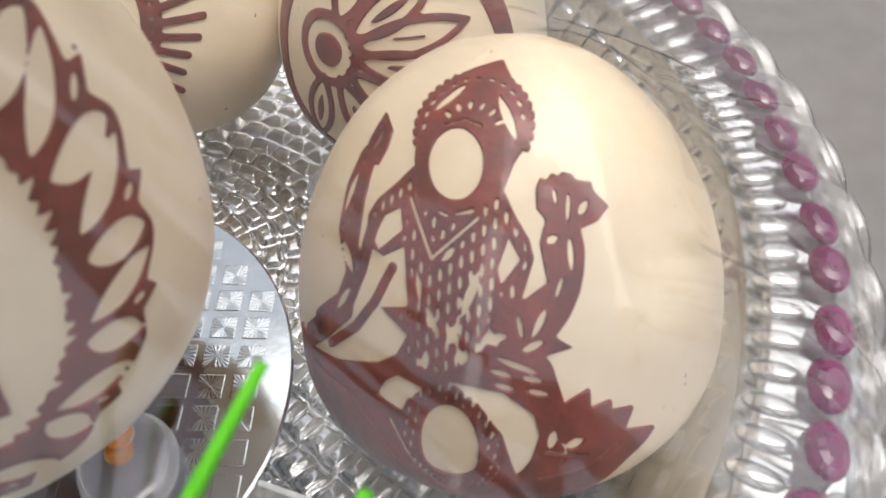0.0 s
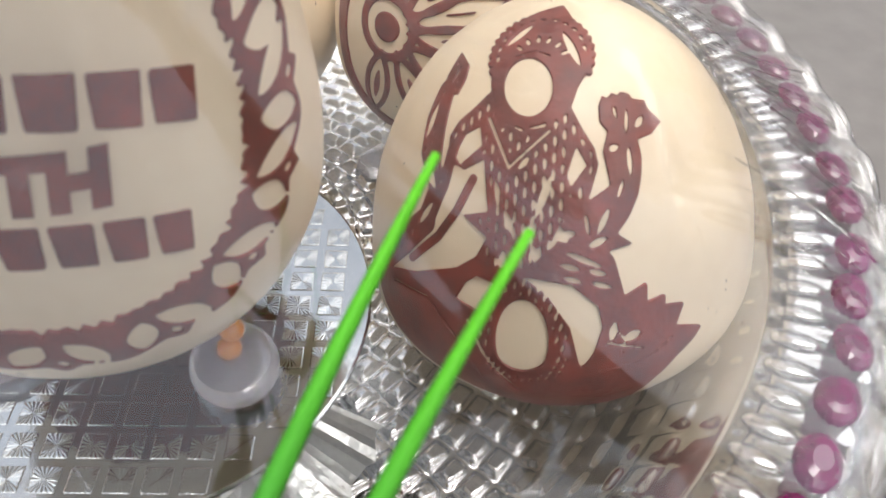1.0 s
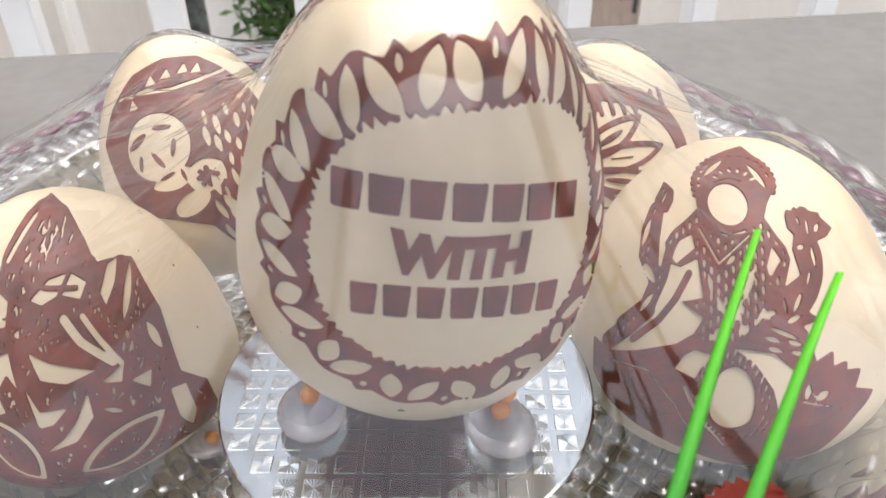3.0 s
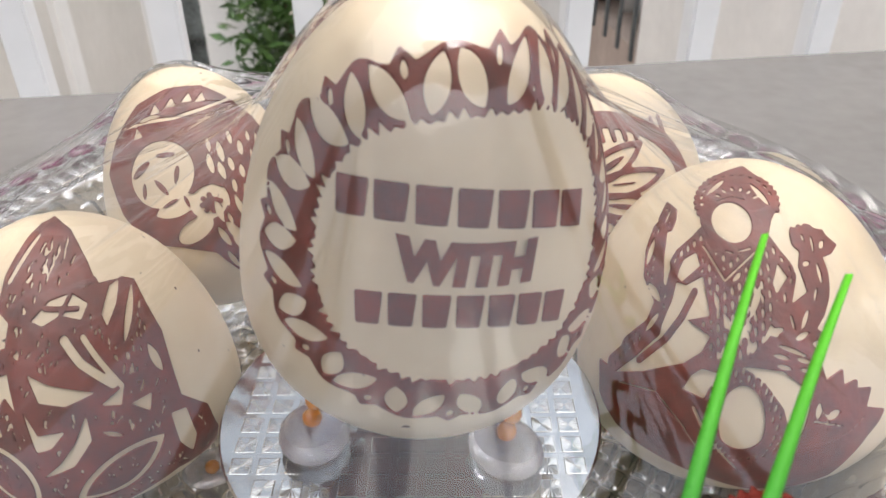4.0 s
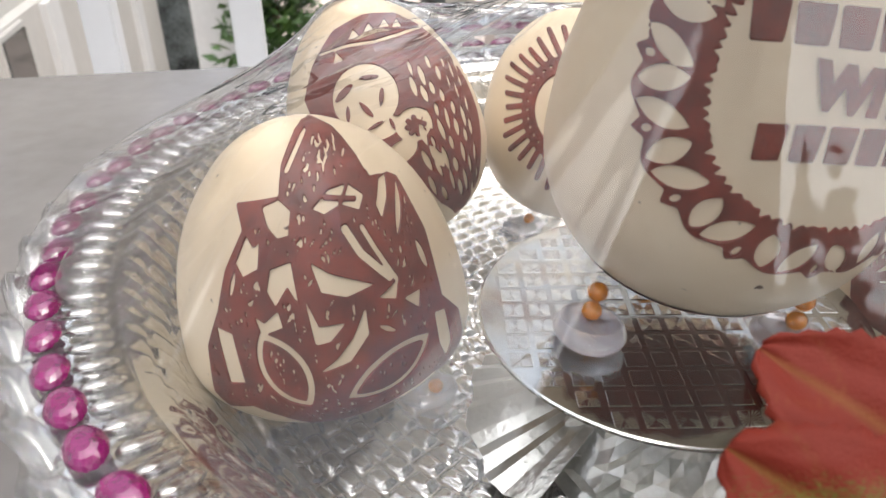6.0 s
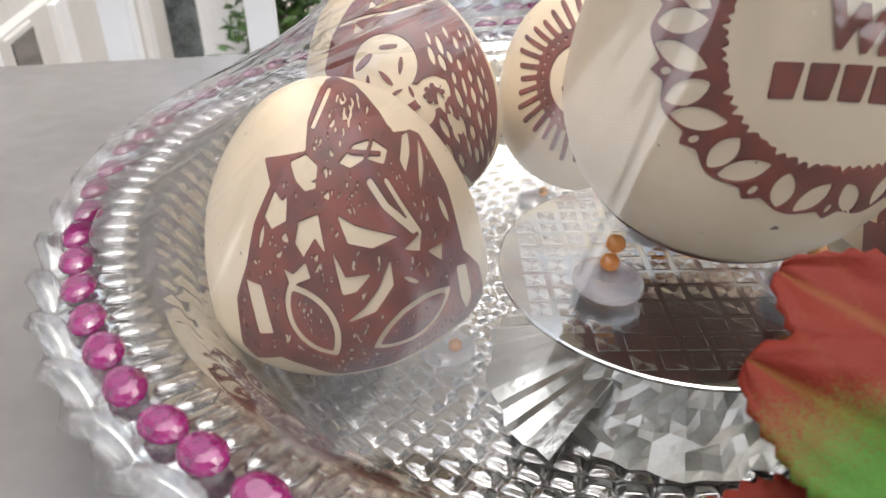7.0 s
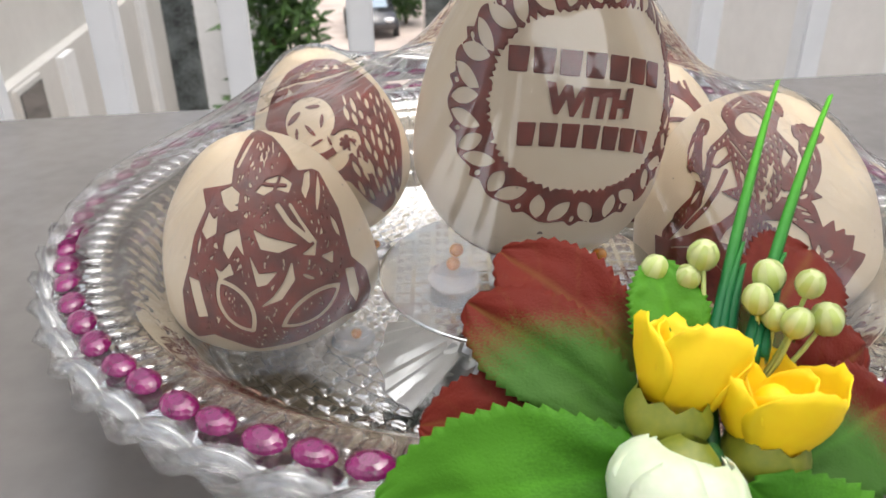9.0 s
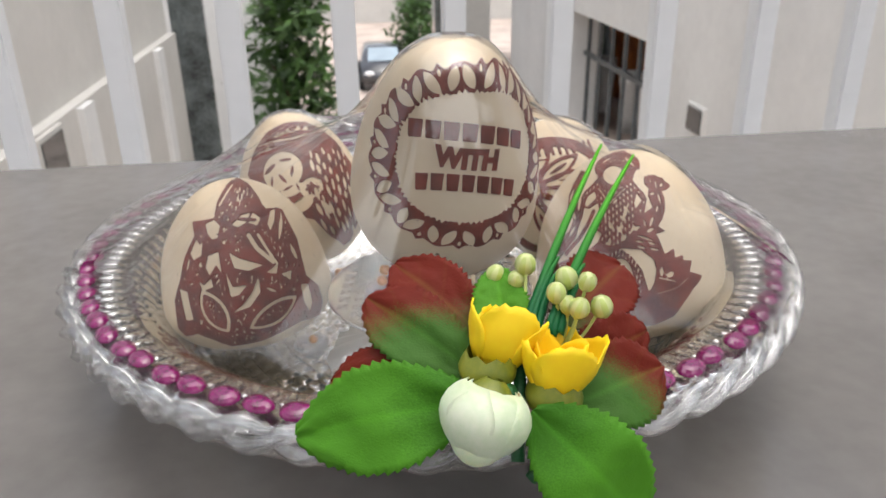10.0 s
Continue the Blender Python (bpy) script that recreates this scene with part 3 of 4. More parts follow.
def crowned_motif(U, V):
    """A tall ornamental silhouette with a domed top and curved cuts."""
    out = d_poly(U, V, [(2, 61.5), (11, 58.5), (18, 53), (21, 48), (28, 47.5), (32, 46), (39, 33), (42, 16), (50, 9), (52, 0), (49, -8), (36, -5), (28, -7), (15, -11), (1, -12),
                        (-6, -7), (-13, -4), (-22, -7), (-26, -3), (-25, 11), (-20, 21), (-17, 31), (-12, 40), (-14, 45.5), (-3, 47), (-3, 53), (-1, 59)])
    solid = out.copy()
    for pts in ([(-7, 45), (-3, 46.5), (0, 44), (-0.5, 39), (-3, 38.5), (-5.5, 41)], [(22, 42), (24, 47), (27, 47.5), (26, 43), (23.5, 39)], [(5, 44), (9, 47.5), (14, 48), (18.5, 45), (17, 42), (12, 44), (8, 42.5)],
                [(-14, 33), (-11, 39), (-9, 36.5), (-7.5, 38), (-8, 32), (-12, 30)], [(28, 20), (34, 20.5), (33, 16)], [(21, 22), (27, 25), (26, 20.5)], [(4.5, 33), (9, 30), (20, 25.5), (13, 24), (7, 26)],
                [(-5, 32), (0, 33.5), (1.5, 24), (-1, 28), (-4, 23.5), (-6, 27)], [(-9.5, 21), (-7, 19.5), (-3.5, 22.5), (-2.5, 18.5), (-8, 16.5)], [(3, 25), (6, 18), (12.5, 18), (8.5, 14), (5, 13.5)],
                [(17.5, 21), (18, 14), (13, 8), (5, 6), (10, 9.5), (14, 14)], [(38, 13), (43, 12), (44.5, 3), (42, -2), (39, 4)], [(-21, 17), (-16, 16), (-14, 3), (-19, 2)]):
        out = cut(out, d_poly(U, V, pts))
    for x, y, l, w, t in ((36, 28, 9, 2.5, 115), (29.5, 40, 12, 2.2, 75), (-15, 28, 7, 1.4, 75), (23, 14, 6, 1.2, 150)):
        out = cut(out, d_leaf(U, V, x, y, l, w, t))
    for pts, w in (([(13, 39), (17, 33), (24.5, 26)], 1.9), ([(17.5, 38.5), (21, 33), (26.5, 25)], 1.3), 
                   ([(-1.5, 52), (1.5, 58.5)], 1.3), ([(14, 57), (18, 53), (20, 50)], 1.3)):
        out = cut(out, d_line(U, V, pts, w))
    for x, y, l, w, t in ((-3, 7, 21, 10, 118), (23.5, 3, 24, 9, 24)):
        out = cut(out, np.abs(d_leaf(U, V, x, y, l, w, t)) - 0.8)
    for pts in ([(8, 46), (16, 44.5)], [(11, 42), (14, 48)]):
        out = join(out, d_line(U, V, pts, 0.9))
    return cut(out, dashes(U, V, random.Random(3), out, 340))


def seated_motif(U, V):
    """An ornamental silhouette: a beaded dome round a plain oval, curved side bands, a fan and a wide base of petals, with no features."""
    crest = d_poly(U, V, [(0, 46), (1.5, 40.5), (3.5, 37.5), (4.3, 31.5), (3.6, 28.5), (0.9, 25), (-1, 21), (-4, 19), (-10.3, 18), (-15, 20), (-17, 27), (-16.6, 32), (-16.8, 35), (-15.5, 38), (-13.5, 40.3), (-10.4, 42.2), (-6.5, 44)])
    for k in range(22):
        a = radians(-28 + k * 10.5)
        crest = join(crest, d_ell(U, V, -6.3 + 10.8 * math.cos(a), 32.5 + 10.4 * math.sin(a), 0.75, 0.75))
    crest = cut(crest, d_ell(U, V, -9.2, 25.9, 4.9, 5.9, 12), d_leaf(U, V, -10.6, 37.9, 8.6, 2.0, 37), d_leaf(U, V, 0.2, 32.8, 9.4, 1.9, -72), d_line(U, V, [(-11.5, 32.4), (-7.5, 33), (-4.5, 31.4)], 0.5))
    for k in range(6):
        a = radians(128 - 21 * k)
        crest = cut(crest, d_leaf(U, V, -7 + 6.2 * math.cos(a), 29.3 + 6.4 * math.sin(a), 2.3, 1.0, math.degrees(a)))
    for k in range(12):
        a = radians(2 + k * 16)
        crest = cut(crest, d_leaf(U, V, -6.3 + 9.3 * math.cos(a), 32.5 + 8.9 * math.sin(a), 1.9, 0.9, math.degrees(a) + 90))
    torso = d_poly(U, V, [(-17, 26), (-20.2, 23.8), (-24.3, 21.7), (-26.4, 19.4), (-26.6, 14.8), (-23, 12.8), (-18.5, 14), (-18, 5.3), (-23.5, 5.2), (-18.4, 1.2), (-21, -1.8), (-25.6, -3.5), (-15.8, -6.8), (-11.5, -5), (-5.5, -2), (-3, 3), (1.6, 6.5), (3.6, 11.4), (3, 14), (1, 17), (-1, 21), (-10, 18.5), (-15, 20.5)])
    torso = cut(torso, d_poly(U, V, [(-19.3, 19.9), (-18.9, 16.3), (-23.9, 13.7), (-25.2, 15.6), (-22.7, 19)]), d_poly(U, V, [(-0.4, 14.5), (1.4, 11.4), (-1.9, 8), (-2.4, 10.2)]),
                d_line(U, V, [(-17.4, 21), (-13.5, 12), (-5.3, 17.3)], 0.55), d_line(U, V, [(-14.3, 20.3), (-10.8, 18.2), (-6.4, 18.4)], 1.0))
    torso = np.maximum(torso, -np.maximum(lattice(U + 0.25 * V, V, 2.9, 0.75, 70), torso + 0.8))
    for x, y, l, w, t in ((-7, 7, 7.5, 1.6, 62), (-10, 1.5, 4, 2, 40), (-14, 3.5, 4.5, 1.4, 110), (-4.5, 1.0, 7, 1.0, 52), (-10.5, 12.5, 3, 1.1, 40), (-16, 8, 5, 1.0, 95), (-8.8, -2.2, 4.5, 1.6, 115), (-15.5, -2.5, 3.4, 1.6, 75)):
        torso = cut(torso, d_leaf(U, V, x, y, l, w, t))
    bud = d_poly(U, V, [(-25, 38.5), (-22.5, 33.8), (-23.1, 30.5), (-25, 27.6), (-27.2, 28.4), (-28.4, 33)])
    side = join(bud, d_line(U, V, [(-28.2, 30), (-31, 24.5), (-32.2, 18), (-29.5, 10.5), (-33, 5.5), (-41, 2.5)], 4.2), d_line(U, V, [(-27, 28), (-28.6, 21.7), (-29.6, 15)], 1.6), d_line(U, V, [(-25.5, 17), (-28, 11), (-32, 5.5)], 2.4), d_line(U, V, [(-21, 11), (-25, 6), (-30, 2), (-38, -1.5)], 1.6), d_line(U, V, [(-33, 5), (-40, 1.5), (-47, -1)], 4.6))
    side = cut(side, d_leaf(U, V, -31.6, 24, 8, 1.8, 66), d_leaf(U, V, -31.6, 13.2, 6.5, 1.9, -62), d_leaf(U, V, -33, 6.4, 6, 1.6, 38), d_leaf(U, V, -25.4, 32.6, 5.5, 0.7, 62))
    side = np.maximum(side, -np.maximum(lattice(U, V, 2.6, 0.6, 75), side + 0.8))
    arm = d_poly(U, V, [(5.9, 17.2), (11.5, 16), (12.2, 12.5), (11.9, 9.5), (11.1, 6.7), (9.2, 3.4), (6.8, 0.8), (9.8, -0.8), (5, -1.8), (-1.9, -1.1), (-4.1, 2.8), (-2, 6.5), (1.6, 6), (5.7, 8.2), (4.6, 13.5)])
    arm = cut(arm, d_leaf(U, V, 9.7, 12, 5, 1.1, 92), d_leaf(U, V, 6.7, 14, 2.2, 1.2, 20), d_leaf(U, V, 4.2, 2.8, 5, 1.2, 58), d_leaf(U, V, 1, 2.4, 4, 0.8, 100), d_leaf(U, V, 3, -0.4, 4.4, 1.2, 20), d_leaf(U, V, -2.6, 1, 3.2, 1.2, 5), d_leaf(U, V, 7.6, 7.5, 4, 0.7, 65))
    fan = d_poly(U, V, [(7.2, 23.4), (8.4, 22.8), (9, 23.6), (10.8, 23.3), (11.4, 22.4), (14.2, 22.2), (14.4, 20.9), (17.1, 18.6), (14.8, 16.5), (11.5, 15.4), (8.3, 16.6), (5.9, 16.6), (4.3, 18.4), (4.4, 21.1), (5.2, 22.8), (6.2, 22.3)])
    for x, y, l, w, t in ((7.5, 20, 2.8, 0.7, 95), (9.7, 18.6, 5, 0.8, 82), (12.3, 18.4, 3, 1.2, 48)):
        fan = cut(fan, d_leaf(U, V, x, y, l, w, t))
    base = d_poly(U, V, [(-53, 1), (-46.5, -3.4), (-37.4, -4.2), (-26.5, -3.6), (-20, -3), (-11.5, -4.6), (-4.3, 0), (5, -1.8), (6.2, -3), (8.4, -9), (13, -7), (13.2, -10.2), (17.3, -9.2), (17.3, -11), (22, -11), (20.5, -15), (28, -16), (22.5, -23), (18, -32), (14, -42), (4.2, -48), (-9.2, -50), (-22, -42), (-32, -36), (-41.6, -29.7), (-50, -21), (-55, -8)])
    leg = d_poly(U, V, [(-11.7, -5.3), (-2.1, -6.9), (3.2, -10.6), (4.1, -14.2), (2.6, -18.6), (0, -22.1), (-2.4, -14), (-7, -8.3)])
    knee = d_poly(U, V, [(-24, -6.2), (-19.6, -4.4), (-15.8, -6.6), (-19.4, -8.6), (-21.3, -11.2), (-26.5, -8.9)])
    base = cut(base, leg, knee, d_ell(U, V, -12.4, -16.6, 5.6, 7.6, -8))
    sash = np.maximum(np.abs(d_ell(U, V, -12.4, -17.5, 8.2, 10.8, 4)) - 1.3, -14.7 - 0.2 * U)
    base = np.maximum(base, -np.maximum(lattice(U, V, 2.4, 0.65, 70), sash))
    for p, q in (((-3.7, -1.6), (4.4, -4.5)), ((-4.4, -3.6), (-0.3, -4.6)), ((0.9, -4.6), (5, -5.6)), ((-3.9, -5.6), (0.2, -6.6)), ((1.4, -6.6), (6, -7.6))):
        base = cut(base, d_leaf(U, V, (p[0] + q[0]) / 2, (p[1] + q[1]) / 2, math.hypot(q[0] - p[0], q[1] - p[1]), 0.9, math.degrees(math.atan2(q[1] - p[1], q[0] - p[0]))))
    for pts, w in (([(-46, -6), (-34, -9), (-27, -17), (-22, -30)], 0.5), ([(5, -17), (13, -18.5)], 0.45), ([(4, -24), (12, -22), (20, -17)], 0.45), ([(-24, -13), (-19, -24), (-14, -34)], 0.9), ([(6, -14), (9, -16.5), (8.6, -19)], 0.4)):
        base = cut(base, d_line(U, V, pts, w))
    base = cut(base, d_leaf(U, V, 6.4, -15, 3.6, 1.8, 80), d_leaf(U, V, 10.5, -16, 4, 2, 15), d_leaf(U, V, -46, 0, 6, 1.6, -20))
    return join(crest, torso, side, arm, fan, base)


def streaked_motif(U, V):
    """A dark round field with a fringed cap, a pale oval, a seed flower and long pale streaks."""
    out = d_poly(U, V, [(-20, 20), (-13, 31), (-3, 40.5), (8, 43.5), (20, 42), (30, 36), (40, 27), (48, 13), (49, 2), (46, -8), (40, -22), (30, -30), (22, -32), (16, -27), (12, -17), (2, -12), (-8, -8), (-16, 4)])
    out = cut(out, d_ell(U, V, 3, 13.5, 11.5, 11.5, -20), d_leaf(U, V, 6, 1.5, 17, 7, 8), d_line(U, V, [(-9, 33.5), (0, 33), (10.6, 31.5), (20, 32.5), (30, 35)], 1.6))
    for k, (x, y) in enumerate(((-2.8, 30), (4.1, 36.8), (9.5, 37.8), (15.2, 38.4), (19.8, 37.6))):
        out = cut(out, d_poly(U, V, [(x - 2.4, y - 2), (x + 2, y - 2.2), (x - 0.5 + 0.3 * k, y + 2.2)]))
    for x, y, l, w, t in ((-3.5, 17, 9, 2.4, 28), (2.5, 9, 8, 1.8, 118), (8.5, 12, 7, 1.6, 70), (-4, 9.5, 6, 1.4, 75), (6, 19.5, 8, 1.6, -10), (4, 3, 7, 1.2, 15), (9.5, 2, 5, 1.2, 100)):
        out = join(out, d_leaf(U, V, x, y, l, w, t))
    out = cut(out, d_ell(U, V, 16.5, 0, 6.5, 5.5, 20), d_ell(U, V, 9, -8, 7, 3.4, 20), d_leaf(U, V, 21, -12, 9, 3.4, 110))
    out = join(out, d_ell(U, V, 17, -0.6, 2.2, 2.2))
    for k in range(8):
        a = k * math.pi / 4
        out = join(out, d_ell(U, V, 17 + 3.1 * math.cos(a), -0.6 + 2.9 * math.sin(a), 0.9, 0.9))
    rng = random.Random(4)
    for row in range(7):
        for k in range(6):
            x, y = 21 + 3.7 * row + rng.uniform(-0.5, 0.5), 20 - 8.2 * k - 1.6 * (row % 2) * 2 + rng.uniform(-1, 1)
            out = np.maximum(out, -d_leaf(U, V, x - 0.12 * (20 - y), y, rng.uniform(4.5, 9), rng.uniform(1.3, 2.5), 96 - 2.4 * row + rng.uniform(-5, 5)))
    return out


def sun_motif(U, V):
    """A ring with short rays all round and dark seeds inside."""
    x, y = -5, 13
    rad, ang = np.hypot(U - x, V - y), np.arctan2(V - y, U - x)
    out = np.maximum(rad - 20, 14.5 - rad)
    for k in range(34):
        a = 2 * math.pi * k / 34
        e = 29 + 1.8 * math.sin(5 * k)
        out = join(out, d_line(U, V, [(x + 19 * math.cos(a), y + 19 * math.sin(a)), (x + e * math.cos(a + 0.06), y + e * math.sin(a + 0.06))], 2.0))
        out = cut(out, d_ell(U, V, x + 17.5 * math.cos(a + 0.08), y + 17.5 * math.sin(a + 0.08), 0.6, 0.6))
    for k in range(6):
        a = k * 1.05
        out = join(out, d_leaf(U, V, x + 7 * math.cos(a), y + 7 * math.sin(a), 8, 3, math.degrees(a) + 40))
    return out


def petal_motif(U, V):
    """A dark rimmed field with a seed eye and outlined petals."""
    out = np.abs(d_ell(U, V, -6, 6, 36, 32)) - 2.6
    x, y = -20, 13
    out = join(out, d_ell(U, V, x, y, 4.2, 4.2), np.abs(d_ell(U, V, x, y, 8.5, 8.5)) - 1.2)
    for k, (t, l) in enumerate(((-70, 26), (-40, 28), (-12, 30), (8, 30), (28, 26), (60, 20), (-110, 22))):
        px, py = x + (8 + l / 2) * math.cos(radians(t)), y + (8 + l / 2) * math.sin(radians(t))
        out = join(out, np.abs(d_leaf(U, V, px, py, l, 8, t)) - 0.9)
        out = join(out, d_line(U, V, [(px - 4, py), (px + 4, py)], 0.8) if k % 2 else d_leaf(U, V, px, py, l * 0.5, 2, t))
    for k in range(12):
        out = join(out, d_line(U, V, [(-24 + 4 * k, 36), (-23 + 4 * k, 31)], 1.6))
    return out


# ---- coconuts ----


def coconut(x, y, z, rx, ry, a, hl, hu, motif, area, label, seed, step=0.55, lay=shell):
    base = thing("dried_coconut", pose(x, y, z, rx, ry), label, "coconut", "carved coconuts on the tray")

    def body(i, j):
        f, s = 2 * math.pi * i / 72, math.pi * j / 47
        h = hl if math.cos(s) < 0 else hu
        r = a * math.sin(s)
        n = 1 + 0.006 * noise.noise(Vector((math.sin(f) * 2.2, math.cos(f) * 2.2, s * 2 + seed))) + 0.0035 * noise.noise(Vector((math.sin(f) * 6, math.cos(f) * 6, s * 5 + seed)))
        n = min(n, 1.002)
        return (r * n * math.sin(f), -r * n * math.cos(f), h * math.cos(s) * n)

    bm = grid(body, 72, 48, close_u=True)
    bmesh.ops.remove_doubles(bm, verts=bm.verts[:], dist=1e-5)
    part("flesh", bm, COPRA, base, "pale cream carved coconut flesh")
    for k, (name, field) in enumerate(motif):
        bm = relief(field, area, step, lambda u, v: lay(a, hl, hu, u, v, 0.00045))
        edge = [e for e in bm.edges if e.is_boundary]
        got = bmesh.ops.extrude_edge_only(bm, edges=edge)
        for q in (e for e in got["geom"] if isinstance(e, bmesh.types.BMVert)):
            q.co *= 0.985
        part(name, bm, SKIN, base, "dark red-brown coconut skin left in relief")
    return base


def flat_word(body, x, y, size, turn, a, hl, hu, parent, name):
    """A word in the built-in font, laid on the shell."""
    cu = bpy.data.curves.new(name, "FONT")
    cu.body, cu.size, cu.align_x, cu.align_y, cu.offset = body, size, "CENTER", "CENTER", 0.0007
    cu.resolution_u = 3
    ob = new(name, cu)
    me = bpy.data.meshes.new_from_object(ob.evaluated_get(bpy.context.evaluated_depsgraph_get()))
    bpy.data.objects.remove(ob)
    bm = bmesh.new()
    bm.from_mesh(me)
    bmesh.ops.subdivide_edges(bm, edges=[e for e in bm.edges if e.calc_length() > 0.002], cuts=2)
    for v in bm.verts:
        u, w = v.co.x * math.cos(turn) - v.co.y * math.sin(turn), v.co.x * math.sin(turn) + v.co.y * math.cos(turn)
        v.co = shell(a, hl, hu, x + u, y + w, 0.0007)
    part(name, bm, SKIN, parent, "dark brown lettering")


CENTRE = (0.0082, -0.0631, 0.0931, 6.6, 5.5, 0.0418, 0.0396, 0.0681)
DOMED = (-0.0916, -0.0431, 0.0306, -8.0, -7.4, 0.0418, 0.0251, 0.0595)
SEATED = (0.1016, -0.0347, 0.0373, -16.4, -5.0, 0.0468, 0.0334, 0.0624)
STREAKED = (-0.0767, 0.0416, 0.0479, -28.6, -18.5, 0.0369, 0.0367, 0.0562)
RAYED = (-0.001, 0.068, 0.040, -18, -6.5, 0.0383, 0.0344, 0.0513)
PETALLED = (0.077, 0.059, 0.0415, -14, -6, 0.040, 0.037, 0.051)
main = coconut(*CENTRE, [("medallion_band", medallion), ("word_bars_top", lambda U, V: word_bar(U, V, -17.3, 34.0, 43.0, 36.9, -0.10, 7, 3.4)),
                         ("word_bars_low", lambda U, V: word_bar(U, V, -12.4, 31.0, 24.3, 17.6, -0.09, 7, 3.0))],
               (-41, 57, -9, 65), "cream dried coconut with a brown leaf-band medallion on a silver board", 1, 0.45)
part("unpeeled_base", grid(lambda i, j: (CENTRE[5] * 1.008 * math.sin(math.pi - 0.78 * j / 9 * (1 + 0.04 * math.sin(3 * i))) * math.sin(i * math.pi / 24), -CENTRE[5] * 1.008 * math.sin(math.pi - 0.78 * j / 9 * (1 + 0.04 * math.sin(3 * i))) * math.cos(i * math.pi / 24),
                                         1.008 * CENTRE[6] * math.cos(math.pi - 0.78 * j / 9 * (1 + 0.04 * math.sin(3 * i)))), 48, 10, close_u=True), SKIN, main, "dark brown skin left on the underside")
flat_word("WITH", 0.0078, 0.0308, 0.0097, -0.075, *CENTRE[5:], main, "lettering")
coconut(*DOMED, [("carved_motif", lambda U, V: crowned_motif(0.979 * U - 0.098 * V + 1.2, 0.069 * U + 0.99 * V + 1.3))], (-30, 58, -19, 59), "cream dried coconut with a tall brown domed motif on the tray", 2, 0.5)
coconut(*SEATED, [("carved_motif", seated_motif)], (-57, 30, -52, 48), "cream dried coconut with a brown petal-based motif on the tray", 3, 0.42, dome)
coconut(*STREAKED, [("carved_motif", streaked_motif)], (-22, 50, -33, 45), "cream dried coconut with a dark streaked round motif at the back", 4, 0.6)
coconut(*RAYED, [("carved_motif", sun_motif)], (-38, 28, -18, 45), "cream dried coconut with a brown rayed ring at the back", 5, 0.7)
coconut(*PETALLED, [("carved_motif", petal_motif)], (-48, 36, -30, 44), "cream dried coconut with outlined brown petals at the back", 6, 0.8)

# ---- stand under the middle coconut ----
BX, BY, BZ = 0.004, -0.060, 0.043
board = thing("cake_board", pose(BX, BY, BZ), "round silver board with embossed squares on a foil stand", "board")
bm = grid(lambda i, j: ((0.0, 0.0515, 0.052, 0.052, 0.0515, 0.0)[j] * math.cos(i * math.pi / 48), (0.0, 0.0515, 0.052, 0.052, 0.0515, 0.0)[j] * math.sin(i * math.pi / 48), (0, 0, -0.0003, -0.0011, -0.0014, -0.0014)[j]), 96, 6, close_u=True)
bmesh.ops.remove_doubles(bm, verts=bm.verts[:], dist=1e-6)
part("disc", bm, BOARD, board, smooth=False)


def embossed():
    """A pressed square with fine ridges that run out from its middle."""
    bm = bmesh.new()
    ring = []
    for side in range(4):
        for k in range(10):
            x, y = -1 + 2 * k / 10, -1
            for turn in range(side):
                x, y = -y, x
            ring.append((x, y))
    rows = []
    for half, low, high in ((0.0027, 0.0, 0.0), (0.0025, 0.00003, 0.00007), (0.0008, 0.00003, 0.000045)):
        rows.append([bm.verts.new((x * half, y * half, high if i % 2 else low)) for i, (x, y) in enumerate(ring)])
    for a, b in zip(rows, rows[1:]):
        for i in range(40):
            j = (i + 1) % 40
            bm.faces.new((a[i], a[j], b[j]))
            bm.faces.new((a[i], b[j], b[i]))
    tip = bm.verts.new((0, 0, 0.00004))
    for i in range(40):
        bm.faces.new((rows[-1][i], rows[-1][(i + 1) % 40], tip))
    return mesh_from("embossed_square", bm, BOARD, False)


sq = embossed()
for i in range(-7, 8):
    for j in range(-7, 8):
        if math.hypot(i, j) * 0.0071 < 0.0482:
            part("embossed_square", sq, None, board, m=pose(i * 0.0071, j * 0.0071, 0.0001, 0, 0, 0))

stand = thing("foil_stand", pose(BX, BY, FLOOR), "crumpled silver foil stand with pleated fans on the tray", "stand")


def crumpled(i, j):
    a, f = i * math.pi / 26, j / 13
    r = 0.021 + 0.021 * (1 - f) ** 1.5
    cell = noise.voronoi(Vector((r * 130 * math.cos(a), r * 130 * math.sin(a), f * 5)))[0]
    r += 0.0065 * (cell[1] - cell[0]) - 0.003 + 0.003 * noise.noise(Vector((3 * math.cos(a), 3 * math.sin(a), 2 * f)))
    return (r * math.cos(a), r * math.sin(a), 0.0030 + 0.0385 * f)


part("wrapped_core", grid(crumpled, 52, 14, close_u=True), FOIL, stand, smooth=False)


def pleated(seed, spread, reach):
    """A sheet folded like a fan: a few sharp pleats that open outwards and lie on the tray."""
    folds = 14

    def f(i, j):
        g = j / 6
        a = radians(-spread / 2 + spread * i / folds + 1.2 * noise.noise(Vector((i * 0.9, seed, 3))))
        r = 0.014 + reach * g * (1 + 0.03 * math.sin(i * 1.3 + seed))
        z = 0.026 - 0.020 * g ** 0.9 + 0.0011 * g * (1 if i % 2 else -1) * (0.5 + 0.5 * math.sin(i * 0.8 + seed)) + 0.003 * noise.noise(Vector((i * 0.15, g * 1.2, seed * 3.1)))
        return (r * math.cos(a), r * math.sin(a), max(0.0032, z))
    return grid(f, folds + 1, 7)


